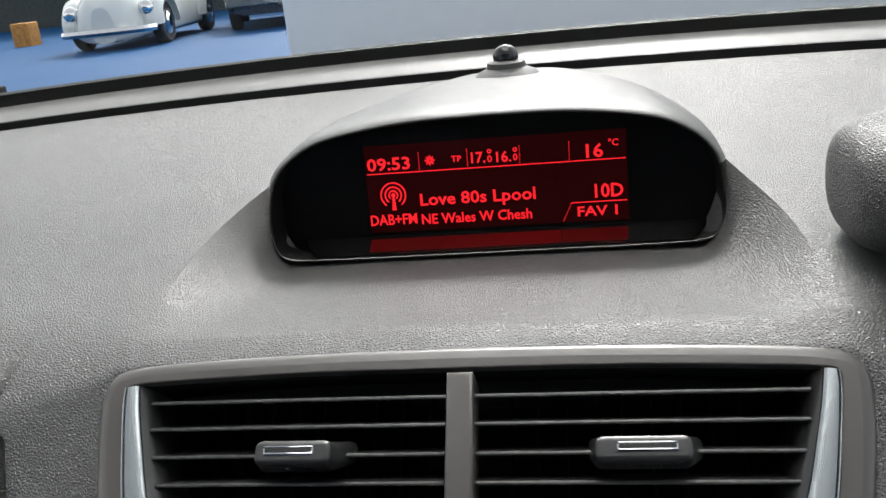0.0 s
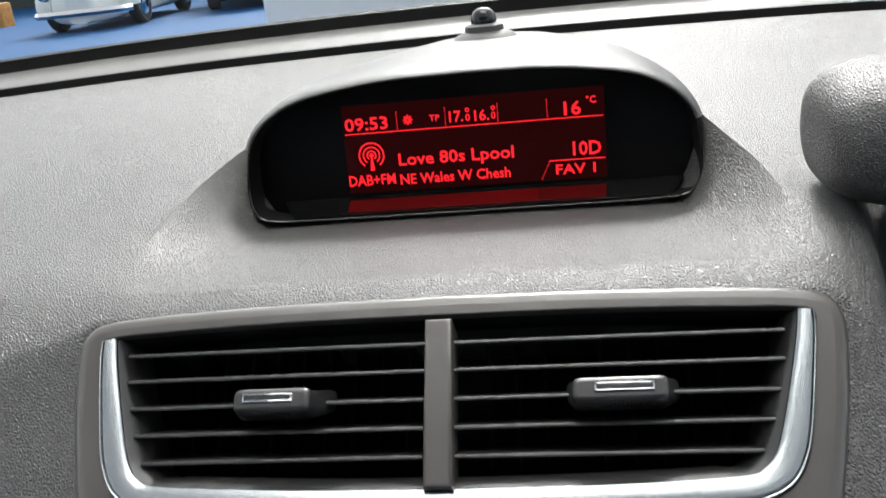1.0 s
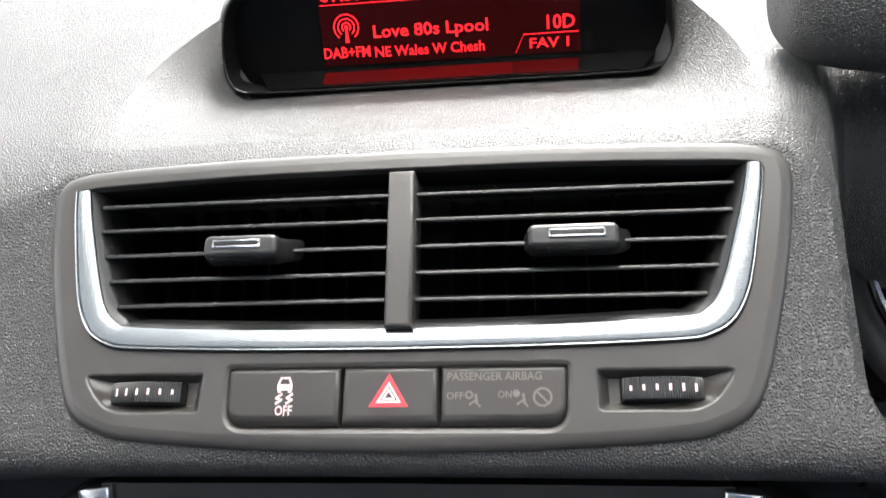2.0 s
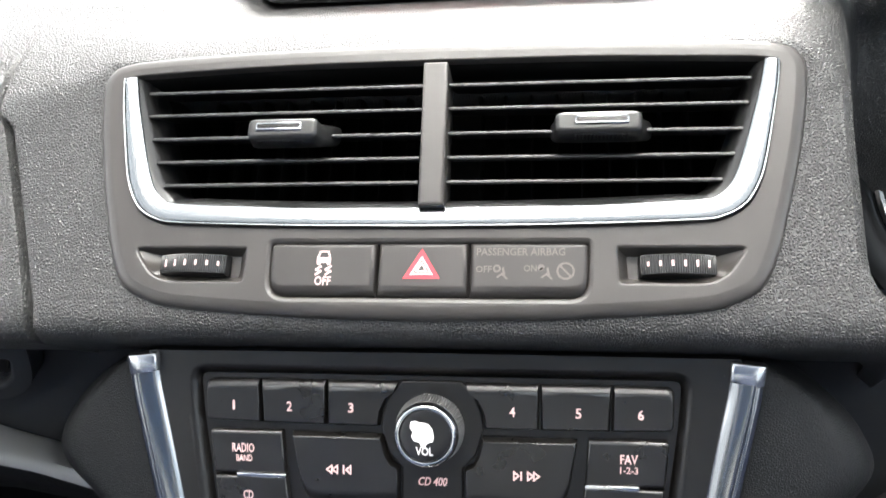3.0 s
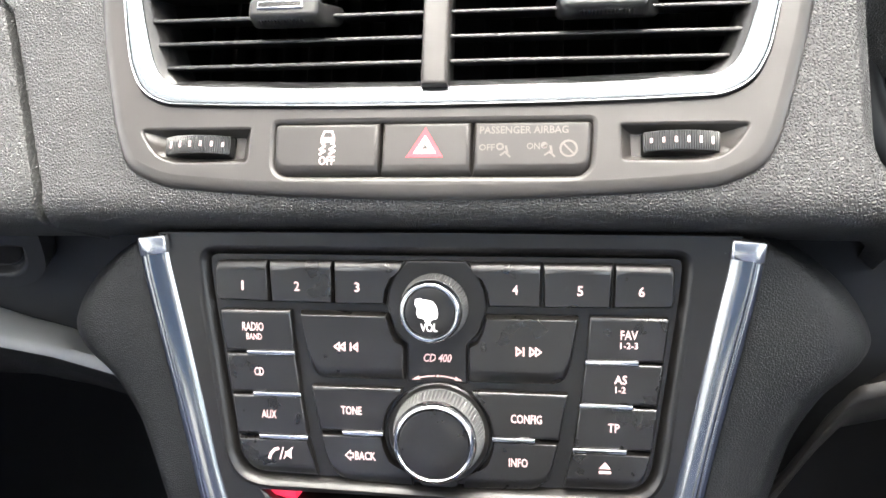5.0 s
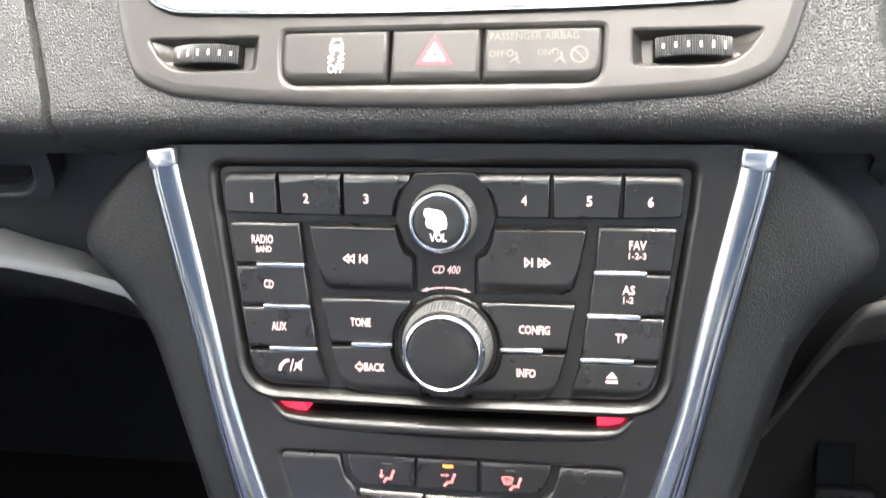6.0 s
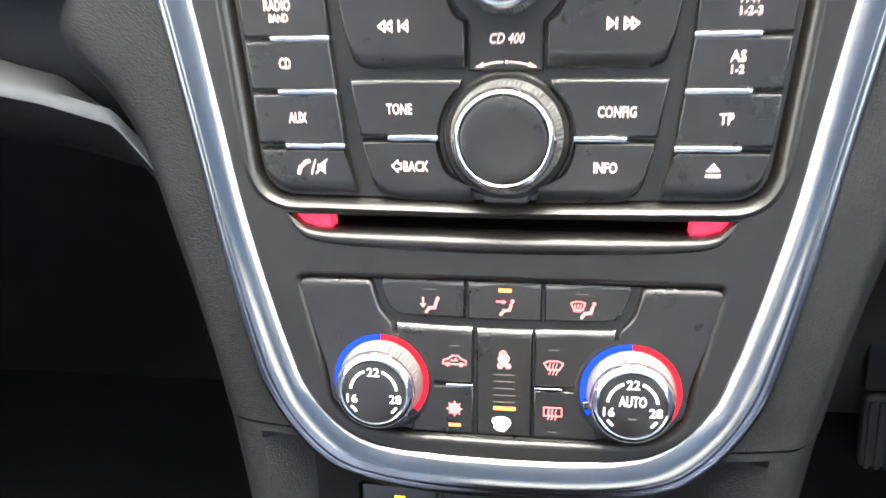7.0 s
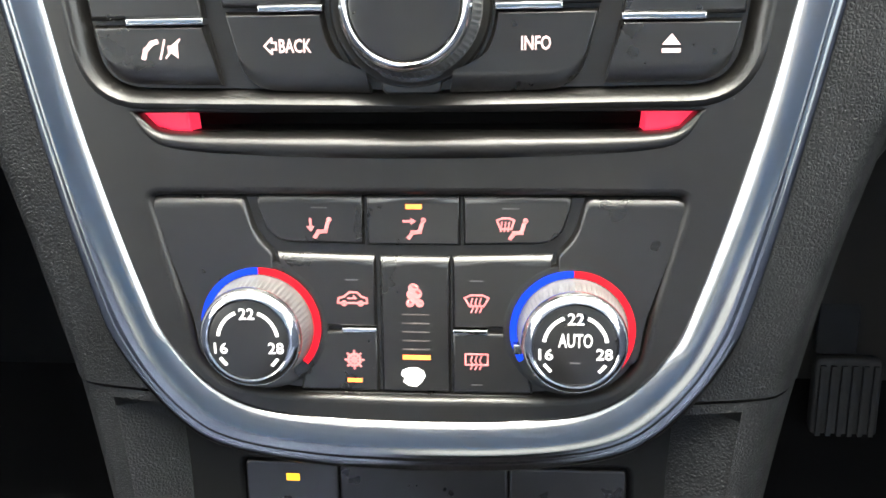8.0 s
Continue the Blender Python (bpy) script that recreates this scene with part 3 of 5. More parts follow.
# light sensor dome behind the pod
sensor = thing("light_sensor", "small black glossy sensor dome on a grey foot", "sensor", pose(-0.003, 0.640, 1.060))
part("foot", Geo().disc(0, 0, [(28, -14), (27, -4), (22, 1), (15, 4), (14.5, 8), (12, 9.5)], 32), HOOD, sensor)
part("dome", Geo().disc(0, 0, [(9.6, 8), (9.8, 11), (9.2, 15), (7.2, 18.4), (4.0, 20.4), (1.5, 21)], 32), GLOSS, sensor)

# ---- centre vent panel ----
vent = thing("center_air_vent", "twin centre air vent in a warm grey bezel", "air vent", VENT)
outer = mirrored(spline([(0, 91), (60, 90.3), (115, 88.2), (135, 86), (142, 82), (144.4, 74), (142.6, 58), (138.8, 38), (133.0, 15), (127.8, -2), (122, -12.7), (112, -18.3), (98, -21.5), (50, -24.6), (0, -25.6)], 5))
mouth = mirrored(spline([(0, 83), (60, 82.7), (110, 81), (129, 79.8), (134.5, 77.5), (134, 70), (130.9, 53.5), (127.2, 36), (124.2, 26.2), (119, 17.6), (110.6, 12.7), (100, 11.1), (55, 9.7), (0, 9.2)], 5))
switch_hole = rounded([(-63.5, 6), (63.5, 6), (62.5, -19.5), (-62.5, -19.5)], [4, 4, 9, 9], 6)
pocket = rounded([(70.5, 3), (119.5, 3), (109, -12.5), (71, -12.5)], [2, 5, 12, 3], 6)
g = Geo()
g.loft([at(offset(outer, -0.5), -9), at(offset(outer, -0.3), -2.6), at(offset(outer, 0.4), -1.6), at(offset(outer, 1.4), -0.9), at(offset(outer, 2.6), -0.4), at(offset(outer, 4.0), -0.08), at(offset(outer, 4.6), 0)])
rim_out, hole_s, hole_l, hole_r = offset(outer, 4.6), ccw(switch_hole), ccw(flip(pocket)), ccw(pocket)
g.sheet(rim_out, [mouth, hole_s, hole_l, hole_r], 0)
g.well(mouth, 0, 4, 0.6, floor=False)
g.well(hole_s, 0, 5, 2.2)
for h in (hole_l, hole_r):
    g.well(h, 0, 6, 1.2, inner=[(x + (3 if abs(x) < 90 else -9) * (1 if x > 0 else -1), s + (-1.2 if s > -4 else 2.4)) for x, s in offset(ccw(h), 1.6)])
part("bezel", g, BEZEL, vent, "warm grey satin plastic bezel", smooth=40)
rail_in = spline([(128.8, 78.5), (126, 66), (121.5, 50), (117.8, 38), (114, 28.5), (109, 23), (100, 20.6), (50, 18.8), (0, 18.3)], 5)
rail_out = spline([(133.8, 77.5), (133.3, 70), (130.3, 53.5), (126.6, 36), (123.6, 26.6), (118.4, 18.2), (110.2, 13.3), (100, 11.7), (55, 10.3), (0, 9.8)], 5)
sec = [(0.0, -6), (0.0, -0.2), (0.03, 0.3), (0.08, 0.6), (0.30, 1.0), (0.55, 1.35), (0.78, 1.5), (0.84, 1.35), (0.865, 0.9), (0.885, 1.3), (0.92, 2.0), (0.96, 2.1), (0.99, 1.6), (1.0, 0.8), (1.0, -4)]
part("chrome_surround", strip(rail_in + flip(rail_in[:-1])[::-1], rail_out + flip(rail_out[:-1])[::-1], sec, 160), SATIN, vent, "satin chrome U-shaped surround", smooth=30)
wall_sec = [(0.01, -0.7), (-0.25, -2.2), (-0.55, -6.0), (-0.75, -12.0), (-0.8, -22.0)]
part("inner_wall", strip(rail_in + flip(rail_in[:-1])[::-1], rail_out + flip(rail_out[:-1])[::-1], wall_sec, 160), SLAT, vent, "dark grey inner wall of the vent", smooth=40)
g = Geo()
cave = mirrored(spline([(0, 82.5), (60, 82.2), (110, 80.6), (128, 79.2), (129.5, 77), (126.5, 66), (122, 50), (118, 38), (114.3, 28.5), (109, 22.8), (100, 20.4), (50, 18.6), (0, 18.1)], 5))
g.loft([at(cave, -3.0), at(offset(cave, 1), -8), at([(x * 0.97, s + 12) for x, s in offset(cave, 4)], -52)], end=True)
part("housing", g, BLACK, vent, "black vent housing")
g = Geo().slab(rounded([(-4.2, 79.5), (5.8, 79.5), (6.6, 17.8), (-3.6, 17.8)], 1.0), -14, 4.0, 1.2)
part("center_bar", g, BEZEL, vent, "grey centre bar")


def blade(x0, x1, s, bow):
    """One vent blade, bowed a little, with a rounded front edge."""
    g = Geo()
    rows = []
    for k in range(13):
        x = x0 + (x1 - x0) * k / 12
        b = s - bow * (x / 125) ** 2
        sect = [(-3.4, -0.75), (-2.6, -0.95), (-2.2, -0.5), (-2.1, 0.0), (-2.3, 0.55), (-3.2, 0.85), (-14, 0.5), (-26, 0.2), (-26, -0.2), (-14, -0.6)]
        rows.append([(x, b + ds - (n + 2) * 0.36, n) for n, ds in sect])
    g.loft(rows, closed=True, start=True, end=True)
    g.f = [f[::-1] for f in g.f]
    return g


for s, xe in ((72.0, 123.5), (61.4, 122.0), (50.5, 119.0), (40.0, 115.5), (29.6, 110.5)):
    part("slat", blade(-xe, -5.0, s, 0.3), SLAT, vent)
    part("slat", blade(5.8, xe + 0.5, s, 0.3), SLAT, vent)
for k in range(9):
    for sx in (-1, 1):
        g = Geo()
        x = sx * (16 + k * 11)
        g.loft([[(x - 0.5, 30, -28), (x + 0.5, 30, -28), (x + 0.5, 80, -28), (x - 0.5, 80, -28)], [(x - 0.5, 40, -48), (x + 0.5, 40, -48), (x + 0.5, 88, -48), (x - 0.5, 88, -48)]], start=True, end=True)
        part("rear_vane", g, BLACK, vent)
for x0, x1, c0, c1 in ((-73.0, -44.2, -69.6, -50.2), (48.6, 81.2, 55.8, 76.6)):
    g = Geo()
    o = rounded([(x0, 44.2), (x1, 44.2), (x1, 53.2), (x0, 53.2)], 3.2, 5)
    back = [(x + (5 if x > (x0 + x1) / 2 else -2), s + 4) for x, s in ccw(o)]
    g.loft([at(back, -8), at(offset(ccw(o), -0.8), 2), at(ccw(o), 8.4), at(offset(ccw(o), 0.5), 9.4), at(offset(ccw(o), 1.5), 10), at(offset(ccw(o), 2.0), 10)], end=True)
    knob = part("slider_knob", g, SLAT, vent, "black sliding vent knob")
    g = Geo()
    rows = []
    for x in (c0, c0 + 0.5, c0 + 1.2, c1 - 1.2, c1 - 0.5, c1):
        k = 0.0 if x in (c0, c1) else (0.75 if x in (c0 + 0.5, c1 - 0.5) else 1.0)
        rows.append([(x, 47.2 + 3.8 * j / 12, 9.6 + k * h) for j, h in enumerate((0, 0.9, 1.2, 1.2, 0.95, 0.8, 0.75, 0.75, 0.8, 0.95, 1.2, 1.1, 0.3))])
    g.loft(rows, closed=False)
    g.f = [f[::-1] for f in g.f]
    part("chrome_inlay", g, DARK_CHROME, knob, "polished chrome inlay")
    # Dark plate that paints the reflection in the middle of the chrome inlay.
    o = ccw(rounded([(c0 + 1.0, 48.3), (c1 - 1.0, 48.3), (c1 - 1.0, 50.1), (c0 + 1.0, 50.1)], 0.6, 4, 0.0))
    part("inlay_reflection", Geo().slab(o, 9.8, 10.75, 0.2), INLAY_REFLECTION, knob, "dark reflection painted as a plate")
    for k in range(15):
        x = c0 + 0.6 + (c1 - c0 - 1.2) * k / 14
        part("grip_rib", Geo().loft([[(x - 0.3, 44.0, 4.0), (x + 0.3, 44.0, 4.0), (x + 0.3, 44.0, 8.6), (x - 0.3, 44.0, 8.6)], [(x - 0.2, 43.5, 4.2), (x + 0.2, 43.5, 4.2), (x + 0.2, 43.5, 8.2), (x - 0.2, 43.5, 8.2)]], end=True), SLAT, knob)
for sx in (-1, 1):
    cx = sx * 93.3
    part("wheel_slot", Geo().slab(ccw(rounded([(cx - 14.2, -9.4), (cx + 14.2, -9.4), (cx + 14.2, 0.4), (cx - 14.2, 0.4)], 1.5)), -6.4, -5.6, 0.2), BLACK, vent, "black slot round the wheel")
    g = Geo()
    rings = []
    for s, r in ((-8.4, 32.6), (-8.0, 33.6), (-7.2, 34), (-1.4, 34), (-0.6, 33.6), (-0.2, 32.6)):
        ring = [(cx + 14.0, s, -9.0)]
        for i in range(65):
            a = radians(66.5 + 47 * i / 64)
            rad = r - (0.3 if i % 2 and -8 < s < -0.5 else 0)
            ring.append((cx + rad * math.cos(a), s, -32.6 + rad * math.sin(a)))
        ring.append((cx - 14.0, s, -9.0))
        rings.append(ring[::-1])
    g.loft(rings, start=True, end=True)
    wheel = part("thumb_wheel", g, SLAT, vent, "ribbed black thumb wheel")
    for k in range(6):
        a = radians(90 + (k - 2.5) * 7.4)
        h = 0.9 + 0.1 * (5 - k if sx > 0 else k)
        w = 0.014
        ring = [(cx + 34.1 * math.cos(a + d), s, -32.6 + 34.1 * math.sin(a + d)) for d, s in ((w, -4.3 - h), (-w, -4.3 - h), (-w, -4.3 + h), (w, -4.3 + h))]
        part("mark", Geo().add(ring, [(0, 1, 2, 3)]), LEGEND, wheel, "white mark")

# ---- switch row ----
switches = thing("switch_panel", "dark switch row with red hazard warning button", "switch panel", VENT)


def switch(x0, x1, rl, rr):
    o = rounded([(x0, 4.2), (x1, 4.2), (x1 - (0.6 if rr else 0), -17.0), (x0 + (0.6 if rl else 0), -17.0)], [3.0 if rl else 0.4, 3.0 if rr else 0.4, 7 if rr else 0.4, 7 if rl else 0.4], 5)
    o = ccw(o)
    g = Geo()
    inn = [(x, s + 1.5 * (4.2 - s) / 21.2) for x, s in offset(o, 1.0)]
    inn2 = [(x, s + 2.0 * (4.2 - s) / 21.2) for x, s in offset(o, 1.6)]
    g.loft([at(o, -5), at(o, -2.6), at(offset(o, 0.35), -1.5), at(inn, -0.3), at(inn2, 0.2), at(offset(inn2, 0.5), 0.3), at(offset(inn2, 0.9), 0.3)], end=True)
    return g


b = part("traction_button", switch(-61.8, -19.0, True, False), KEY_WARM, switches, "dark traction control button", smooth=62)
g = Geo()
g.line([(-41.9, -2.0), (-41.0, 0.3), (-38.0, 0.3), (-37.1, -2.0)], 0.7, 0.45).bar(-42.3, -4.2, -36.7, -2.0, 0.45).bar(-42.0, -5.0, -40.8, -4.0, 0.45).bar(-38.2, -5.0, -37.0, -4.0, 0.45)
for x in (-41.5, -37.6):
    g.line([(x + 0.9, -5.6), (x - 0.8, -6.9), (x + 0.9, -7.6), (x - 0.8, -8.8)], 0.85, 0.45)
part("symbol", g, LEGEND, b)
part("lettering", lettering("OFF", -39.4, -11.4, 6.4, 3.6, 0.45), LEGEND, b)
b = part("hazard_button", switch(-18.5, 16.4, False, False), KEY_WARM, switches, "hazard button with red triangle", smooth=62)


def tri(c, s, r, w, mat, n, label=""):
    pts = [(c + r * math.cos(radians(a)), s + r * math.sin(radians(a)) * 0.96) for a in (90, 210, 330)]
    o = ccw(pts)
    g = Geo()
    i = offset(o, w)
    g.loft([at(o, n - 0.15), at(o, n), at(i, n), at(i, n - 0.15)])
    part("triangle", g, mat, b, label)


tri(-1.3, -6.4, 8.3, 1.5, HAZARD_RED, 0.46, "red triangle")
tri(-1.3, -6.4, 5.2, 0.75, LEGEND, 0.46, "white triangle")
tri(-1.3, -6.4, 2.9, 0.65, LEGEND, 0.46, "white triangle")
b = part("airbag_indicator", switch(16.9, 61.6, False, True), KEY_WARM, switches, "airbag indicator with faint grey lettering", smooth=62)
part("lettering", lettering("PASSENGER AIRBAG", 36, 0.2, 33, 3.0, 0.45), GHOST, b)
part("lettering", lettering("OFF", 22.3, -6.6, 6.0, 2.6, 0.45), GHOST, b)
part("lettering", lettering("ON", 39.6, -6.2, 4.8, 2.6, 0.45), GHOST, b)
g = Geo().arc(27.2, -6.3, 0.8, 1.5, 0, 360, 0.45).arc(43.6, -5.9, 0, 1.3, 0, 360, 0.45).arc(52.6, -7.2, 2.6, 3.4, 0, 360, 0.45).line([(50.6, -5.2), (54.6, -9.4)], 0.7, 0.45)
for x in (27.5, 44.0):
    g.line([(x, -9.6), (x + 1.6, -8.4), (x + 3.4, -10.2)], 0.7, 0.45).line([(x + 2.0, -6.4), (x + 2.4, -8.4)], 0.9, 0.45)
part("symbol", g, GHOST, b)

# ---- centre console ----
console = thing("center_console", "charcoal centre console framed by a chrome U trim", "console", FACE)
face_out = mirrored(spline([(0, -70.5), (30, -69.8), (50, -66.4), (63, -60), (73.5, -48.5), (80, -36), (88, -10), (96.5, 22), (102.5, 50), (108.6, 80), (114, 106), (117, 121)], 4) + [(118, 133.5), (0, 134)])
keypad_hole = mirrored([(0, 128.4)] + rounded([(0, 128.4), (101.2, 128.4), (99.6, 108), (89.2, 25.4), (0, 24.2)], [0, 9, 0, 16, 0], 8)[1:-1] + [(0, 24.2)])
slot_hole = rounded([(-79, 23.6), (79, 23.6), (67, 12.6), (-67, 12.6)], [2, 2, 7, 7], 6)
climate_hole = mirrored([(0, 2.2)] + rounded([(0, 2.2), (77.5, 2.2), (67.5, -38), (66.0, -50), (55, -59.5), (34, -61.5), (0, -62)], [0, 7, 6, 8, 10, 3, 0], 6)[1:-1] + [(0, -62)])
F = 5.0
g = Geo()
g.sheet(face_out, [keypad_hole, ccw(slot_hole), climate_hole], F)
g.loft([at(face_out, -10), at(face_out, F)])
lip = ccw(keypad_hole)
g.loft([[(x, s, F + h * ease(80, 30, s) - dip) for x, s in offset(lip, d)] for d, h, dip in ((-1.6, 0.0, 0.02), (-0.8, 0.8, 0), (0.2, 1.25, 0.1), (1.2, 1.1, 0.6), (2.2, 0.7, 1.5), (3.1, 0.3, 2.8), (3.8, 0, 3.9), (4.1, 0, 5), (4.5, 0, 5))], end=True)
slot_in = [(x * 0.985, 17.4 + (6.0 if s > 18 else 0.0)) for x, s in ccw(slot_hole)]
g.well(slot_hole, F, 6.2, 1.0, 4, floor=False, inner=slot_in)
g.well(climate_hole, F, 4.5, 2.4, 5)
part("fascia", g, FASCIA, console, "satin charcoal plastic fascia", smooth=40)
low_edge = [(x, s) for x, s in resample(spline([(-77, 22.4), (-73.5, 17.6), (-66, 14.6), (-40, 13.4), (0, 13.0), (40, 13.4), (66, 14.6), (73.5, 17.6), (77, 22.4)], 8), 60)]
rows = []
for i, (x, s) in enumerate(low_edge):
    k = math.sin(math.pi * (i + 0.5) / 60) ** 0.35
    rows.append([(x, s + ds * k, F - 0.4 + h * k) for ds, h in ((-3.4, -0.3), (-2.6, 0.75), (-1.4, 1.55), (0.0, 1.9), (1.3, 1.5), (2.5, 0.5), (3.5, -1.2), (4.1, -3.4), (4.3, -6.0))])
part("slot_lip", Geo().loft(rows, closed=False), FASCIA, console, "rounded lip below the disc slot", smooth=80)
part("keypad_floor", Geo().flat(offset(lip, 4.2), 1.6, 1.3), FASCIA, console, "charcoal floor between the keys")
part("climate_floor", Geo().flat(offset(ccw(climate_hole), 3.3), 1.5, 0.9), FASCIA, console, "charcoal floor between the keys")
g = Geo()
g.loft([at(slot_in, F - 6.2), at(slot_in, -22)], end=True)
part("cd_slot", g, BLACK, console, "black disc slot")
for sx in (-1, 1):
    o = [(sx * 78, 23.4), (sx * 63.2, 23.4), (sx * 62.6, 17.1), (sx * 67.5, 17.2), (sx * 72.5, 18.6), (sx * 76.0, 21.0)]
    part("slot_light", Geo().slab(o, -8, 0.2, 0.8), RED, console, "red lit slot end")
ti = spline([(114, 132), (113, 121), (110, 106), (104.6, 80), (98.6, 50), (92.8, 22), (84.4, -9.5), (76, -35.5), (70, -46.5), (59.5, -57.5), (46, -63.6), (25, -66.2), (0, -66.8)], 5)
to = spline([(127.2, 131), (125.6, 118), (122.6, 103), (117.4, 79), (111, 49), (105.4, 21), (98.8, -9.5), (92, -36), (88, -46), (80.5, -58), (70, -69.6), (57, -77), (30, -81.6), (0, -82.8)], 5)
sec = [(0.0, -2), (0.0, 4.8), (0.01, 5.1), (0.04, 5.6), (0.12, 6.35), (0.22, 7.1), (0.34, 7.75), (0.46, 8.2), (0.56, 8.45), (0.62, 8.5), (0.665, 8.35), (0.69, 7.8), (0.71, 7.3), (0.74, 7.35), (0.80, 7.3), (0.88, 6.9), (0.95, 6.2), (0.985, 5.4), (1.0, 4.0), (1.0, -6)]
part("chrome_trim", strip(ti + flip(ti[:-1])[::-1], to + flip(to[:-1])[::-1], sec, 200), DARK_CHROME, console, "dark polished chrome U trim", smooth=70)
cap_sec = [(-0.01, -2), (-0.01, 7.2), (0.01, 7.9), (0.05, 8.4), (0.12, 8.6), (0.36, 8.65), (0.58, 8.65), (0.80, 8.3), (0.93, 7.5), (0.985, 6.6), (1.01, 5.0), (1.01, -2)]
for sx in (-1, 1):
    rows = []
    for k, dip in ((0, 0.9), (0.04, 0.25), (0.1, 0), (0.5, 0), (0.9, 0), (0.97, 0.2), (1.0, 0.8)):
        a, b = (114.0 - 0.8 * k, 133.0 - 7.6 * k), (127.3 - 1.2 * k, 131.6 - 8.6 * k)
        rows.append([(sx * (a[0] + (b[0] - a[0]) * f), a[1] + (b[1] - a[1]) * f, max(h - dip, -2)) for f, h in cap_sec])
    part("trim_cap", Geo().loft(rows, start=True, end=True), TRIM_END_GLINT, console, "chrome trim end, paled for its bright reflection", smooth=45)
SIDE = spline([(131, 129), (124, 143.5), (112, 157.5), (100, 166.5), (88, 170.5), (77, 165), (66, 153.5), (50, 143), (37, 138), (11, 130.5), (-22, 121), (-62, 112), (-104, 105), (-150, 99)], 5)
IN_S = [132, 108, 82, 51, 22, -24, -43, -57, -90, -150]
IN_X = [126, 121.5, 116, 110, 104.4, 94, 87, 79, 77, 76]


def side_rows(s0, s1, k, sx, sunk):
    rows = []
    for s in np.linspace(s0, s1, k):
        xo = float(np.interp(-s, [-p[0] for p in SIDE], [p[1] for p in SIDE]))
        xi = float(np.interp(-s, [-v for v in IN_S], IN_X))
        wide = xo - xi
        r = [(xi - 2, -12 if s < -66 else 0), (xi, -10 if s < -66 else 1.0), (xi + wide * 0.25, -0.5 if s > -66 else -7), (xi + wide * 0.5, -2.2), (xi + wide * 0.68, -3.8), (xi + wide * 0.78, -5.4), (xi + wide * 0.90, -9.5), (xo - 0.4, -14), (xo + 1.0, -17), (xo + 3.5, -21), (xo + 5, -28), (xo + 5.5, -40), (xo + 3, -70), (xo - 3, -140)]
        rows.append([(sx * x, float(s), n - sunk) for x, n in r])
    return rows


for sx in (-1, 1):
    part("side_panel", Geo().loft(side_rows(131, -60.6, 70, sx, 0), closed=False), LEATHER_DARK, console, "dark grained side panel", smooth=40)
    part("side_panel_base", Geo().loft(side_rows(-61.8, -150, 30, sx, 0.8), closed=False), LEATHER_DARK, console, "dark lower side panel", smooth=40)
# lower console below the trim, with its cubby and warning light
lower = thing("lower_console", "dark lower console with switch row and yellow lamp", "console", FACE)
o = [(-80, -58), (80, -58), (84, -150), (-84, -150)]
hole = rounded([(-60, -87.5), (66, -87.5), (68, -140), (-58, -140)], 4)
g = Geo().sheet(ccw(o), [ccw(hole)], -12).well(ccw(hole), -12, 3, 1.2)
part("lower_face", g, BLACK, lower)
for x0, x1 in ((-58, -27.5), (-27, 27), (27.5, 64)):
    k = part("blank_switch", Geo().slab(rounded([(x0, -90), (x1, -90), (x1, -136), (x0, -136)], 2), -15, -12.8, 0.8), KEY, lower)
    if x0 < -50:
        part("lamp", Geo().bar(-44.5, -96.6, -40.2, -94.2, -12.6), AMBER_Y, k, "yellow warning lamp")

# ---- radio keys ----
radio = thing("car_radio", "black car radio keypad with white legends and chrome knobs", "radio", FACE)


def arc_pts(cx, cs, r, a0, a1, k=8):
    return [(cx + r * math.cos(radians(a0 + (a1 - a0) * i / k)), cs + r * math.sin(radians(a0 + (a1 - a0) * i / k))) for i in range(k + 1)]


def crowned(outline, n0, n1, r=0.7, up=0.0, down=0.0, drop=0.9):
    """A key with a rounded rim and wider sloping bands at its upper and lower edge."""
    o = ccw(outline)
    lo, hi = min(s for _, s in o), max(s for _, s in o)
    mid = (lo + hi) / 2

    def shift(pts, c):
        return [(x, s - c * up * max(0.0, (s - mid) / (hi - mid)) + c * down * max(0.0, (mid - s) / (mid - lo))) for x, s in pts]

    rings = [at(o, n0), at(o, n1 - drop - r * 0.6), at(offset(o, r * 0.3), n1 - drop - r * 0.1)]
    for j in range(1, 7):
        c = j / 6
        rings.append(at(shift(offset(o, r * 0.4 + (r * 0.6 + 0.3) * c), c), n1 - drop * (1 - c) ** 2))
    rings.append(at(shift(offset(o, r + 0.45), 1.0), n1))
    return Geo().loft(rings, end=True)


def keycap(outline, n0=-0.5, n1=5.4, name="key", r=0.6, up=0.0, down=0.0, drop=0.7):
    return part(name, crowned(outline, n0, n1, r, up, down, drop), KEY, radio, smooth=62)


def legend(key, body, cx, cs, w, h, n=5.55, mat=None, slant=0.0):
    k = 0.8 if len(body) == 1 else 0.92
    part("lettering", lettering(body, cx, cs, w * k, h * k, n, slant), mat or LEGEND, key)


def both(o, sx):
    return o if sx > 0 else flip(o)


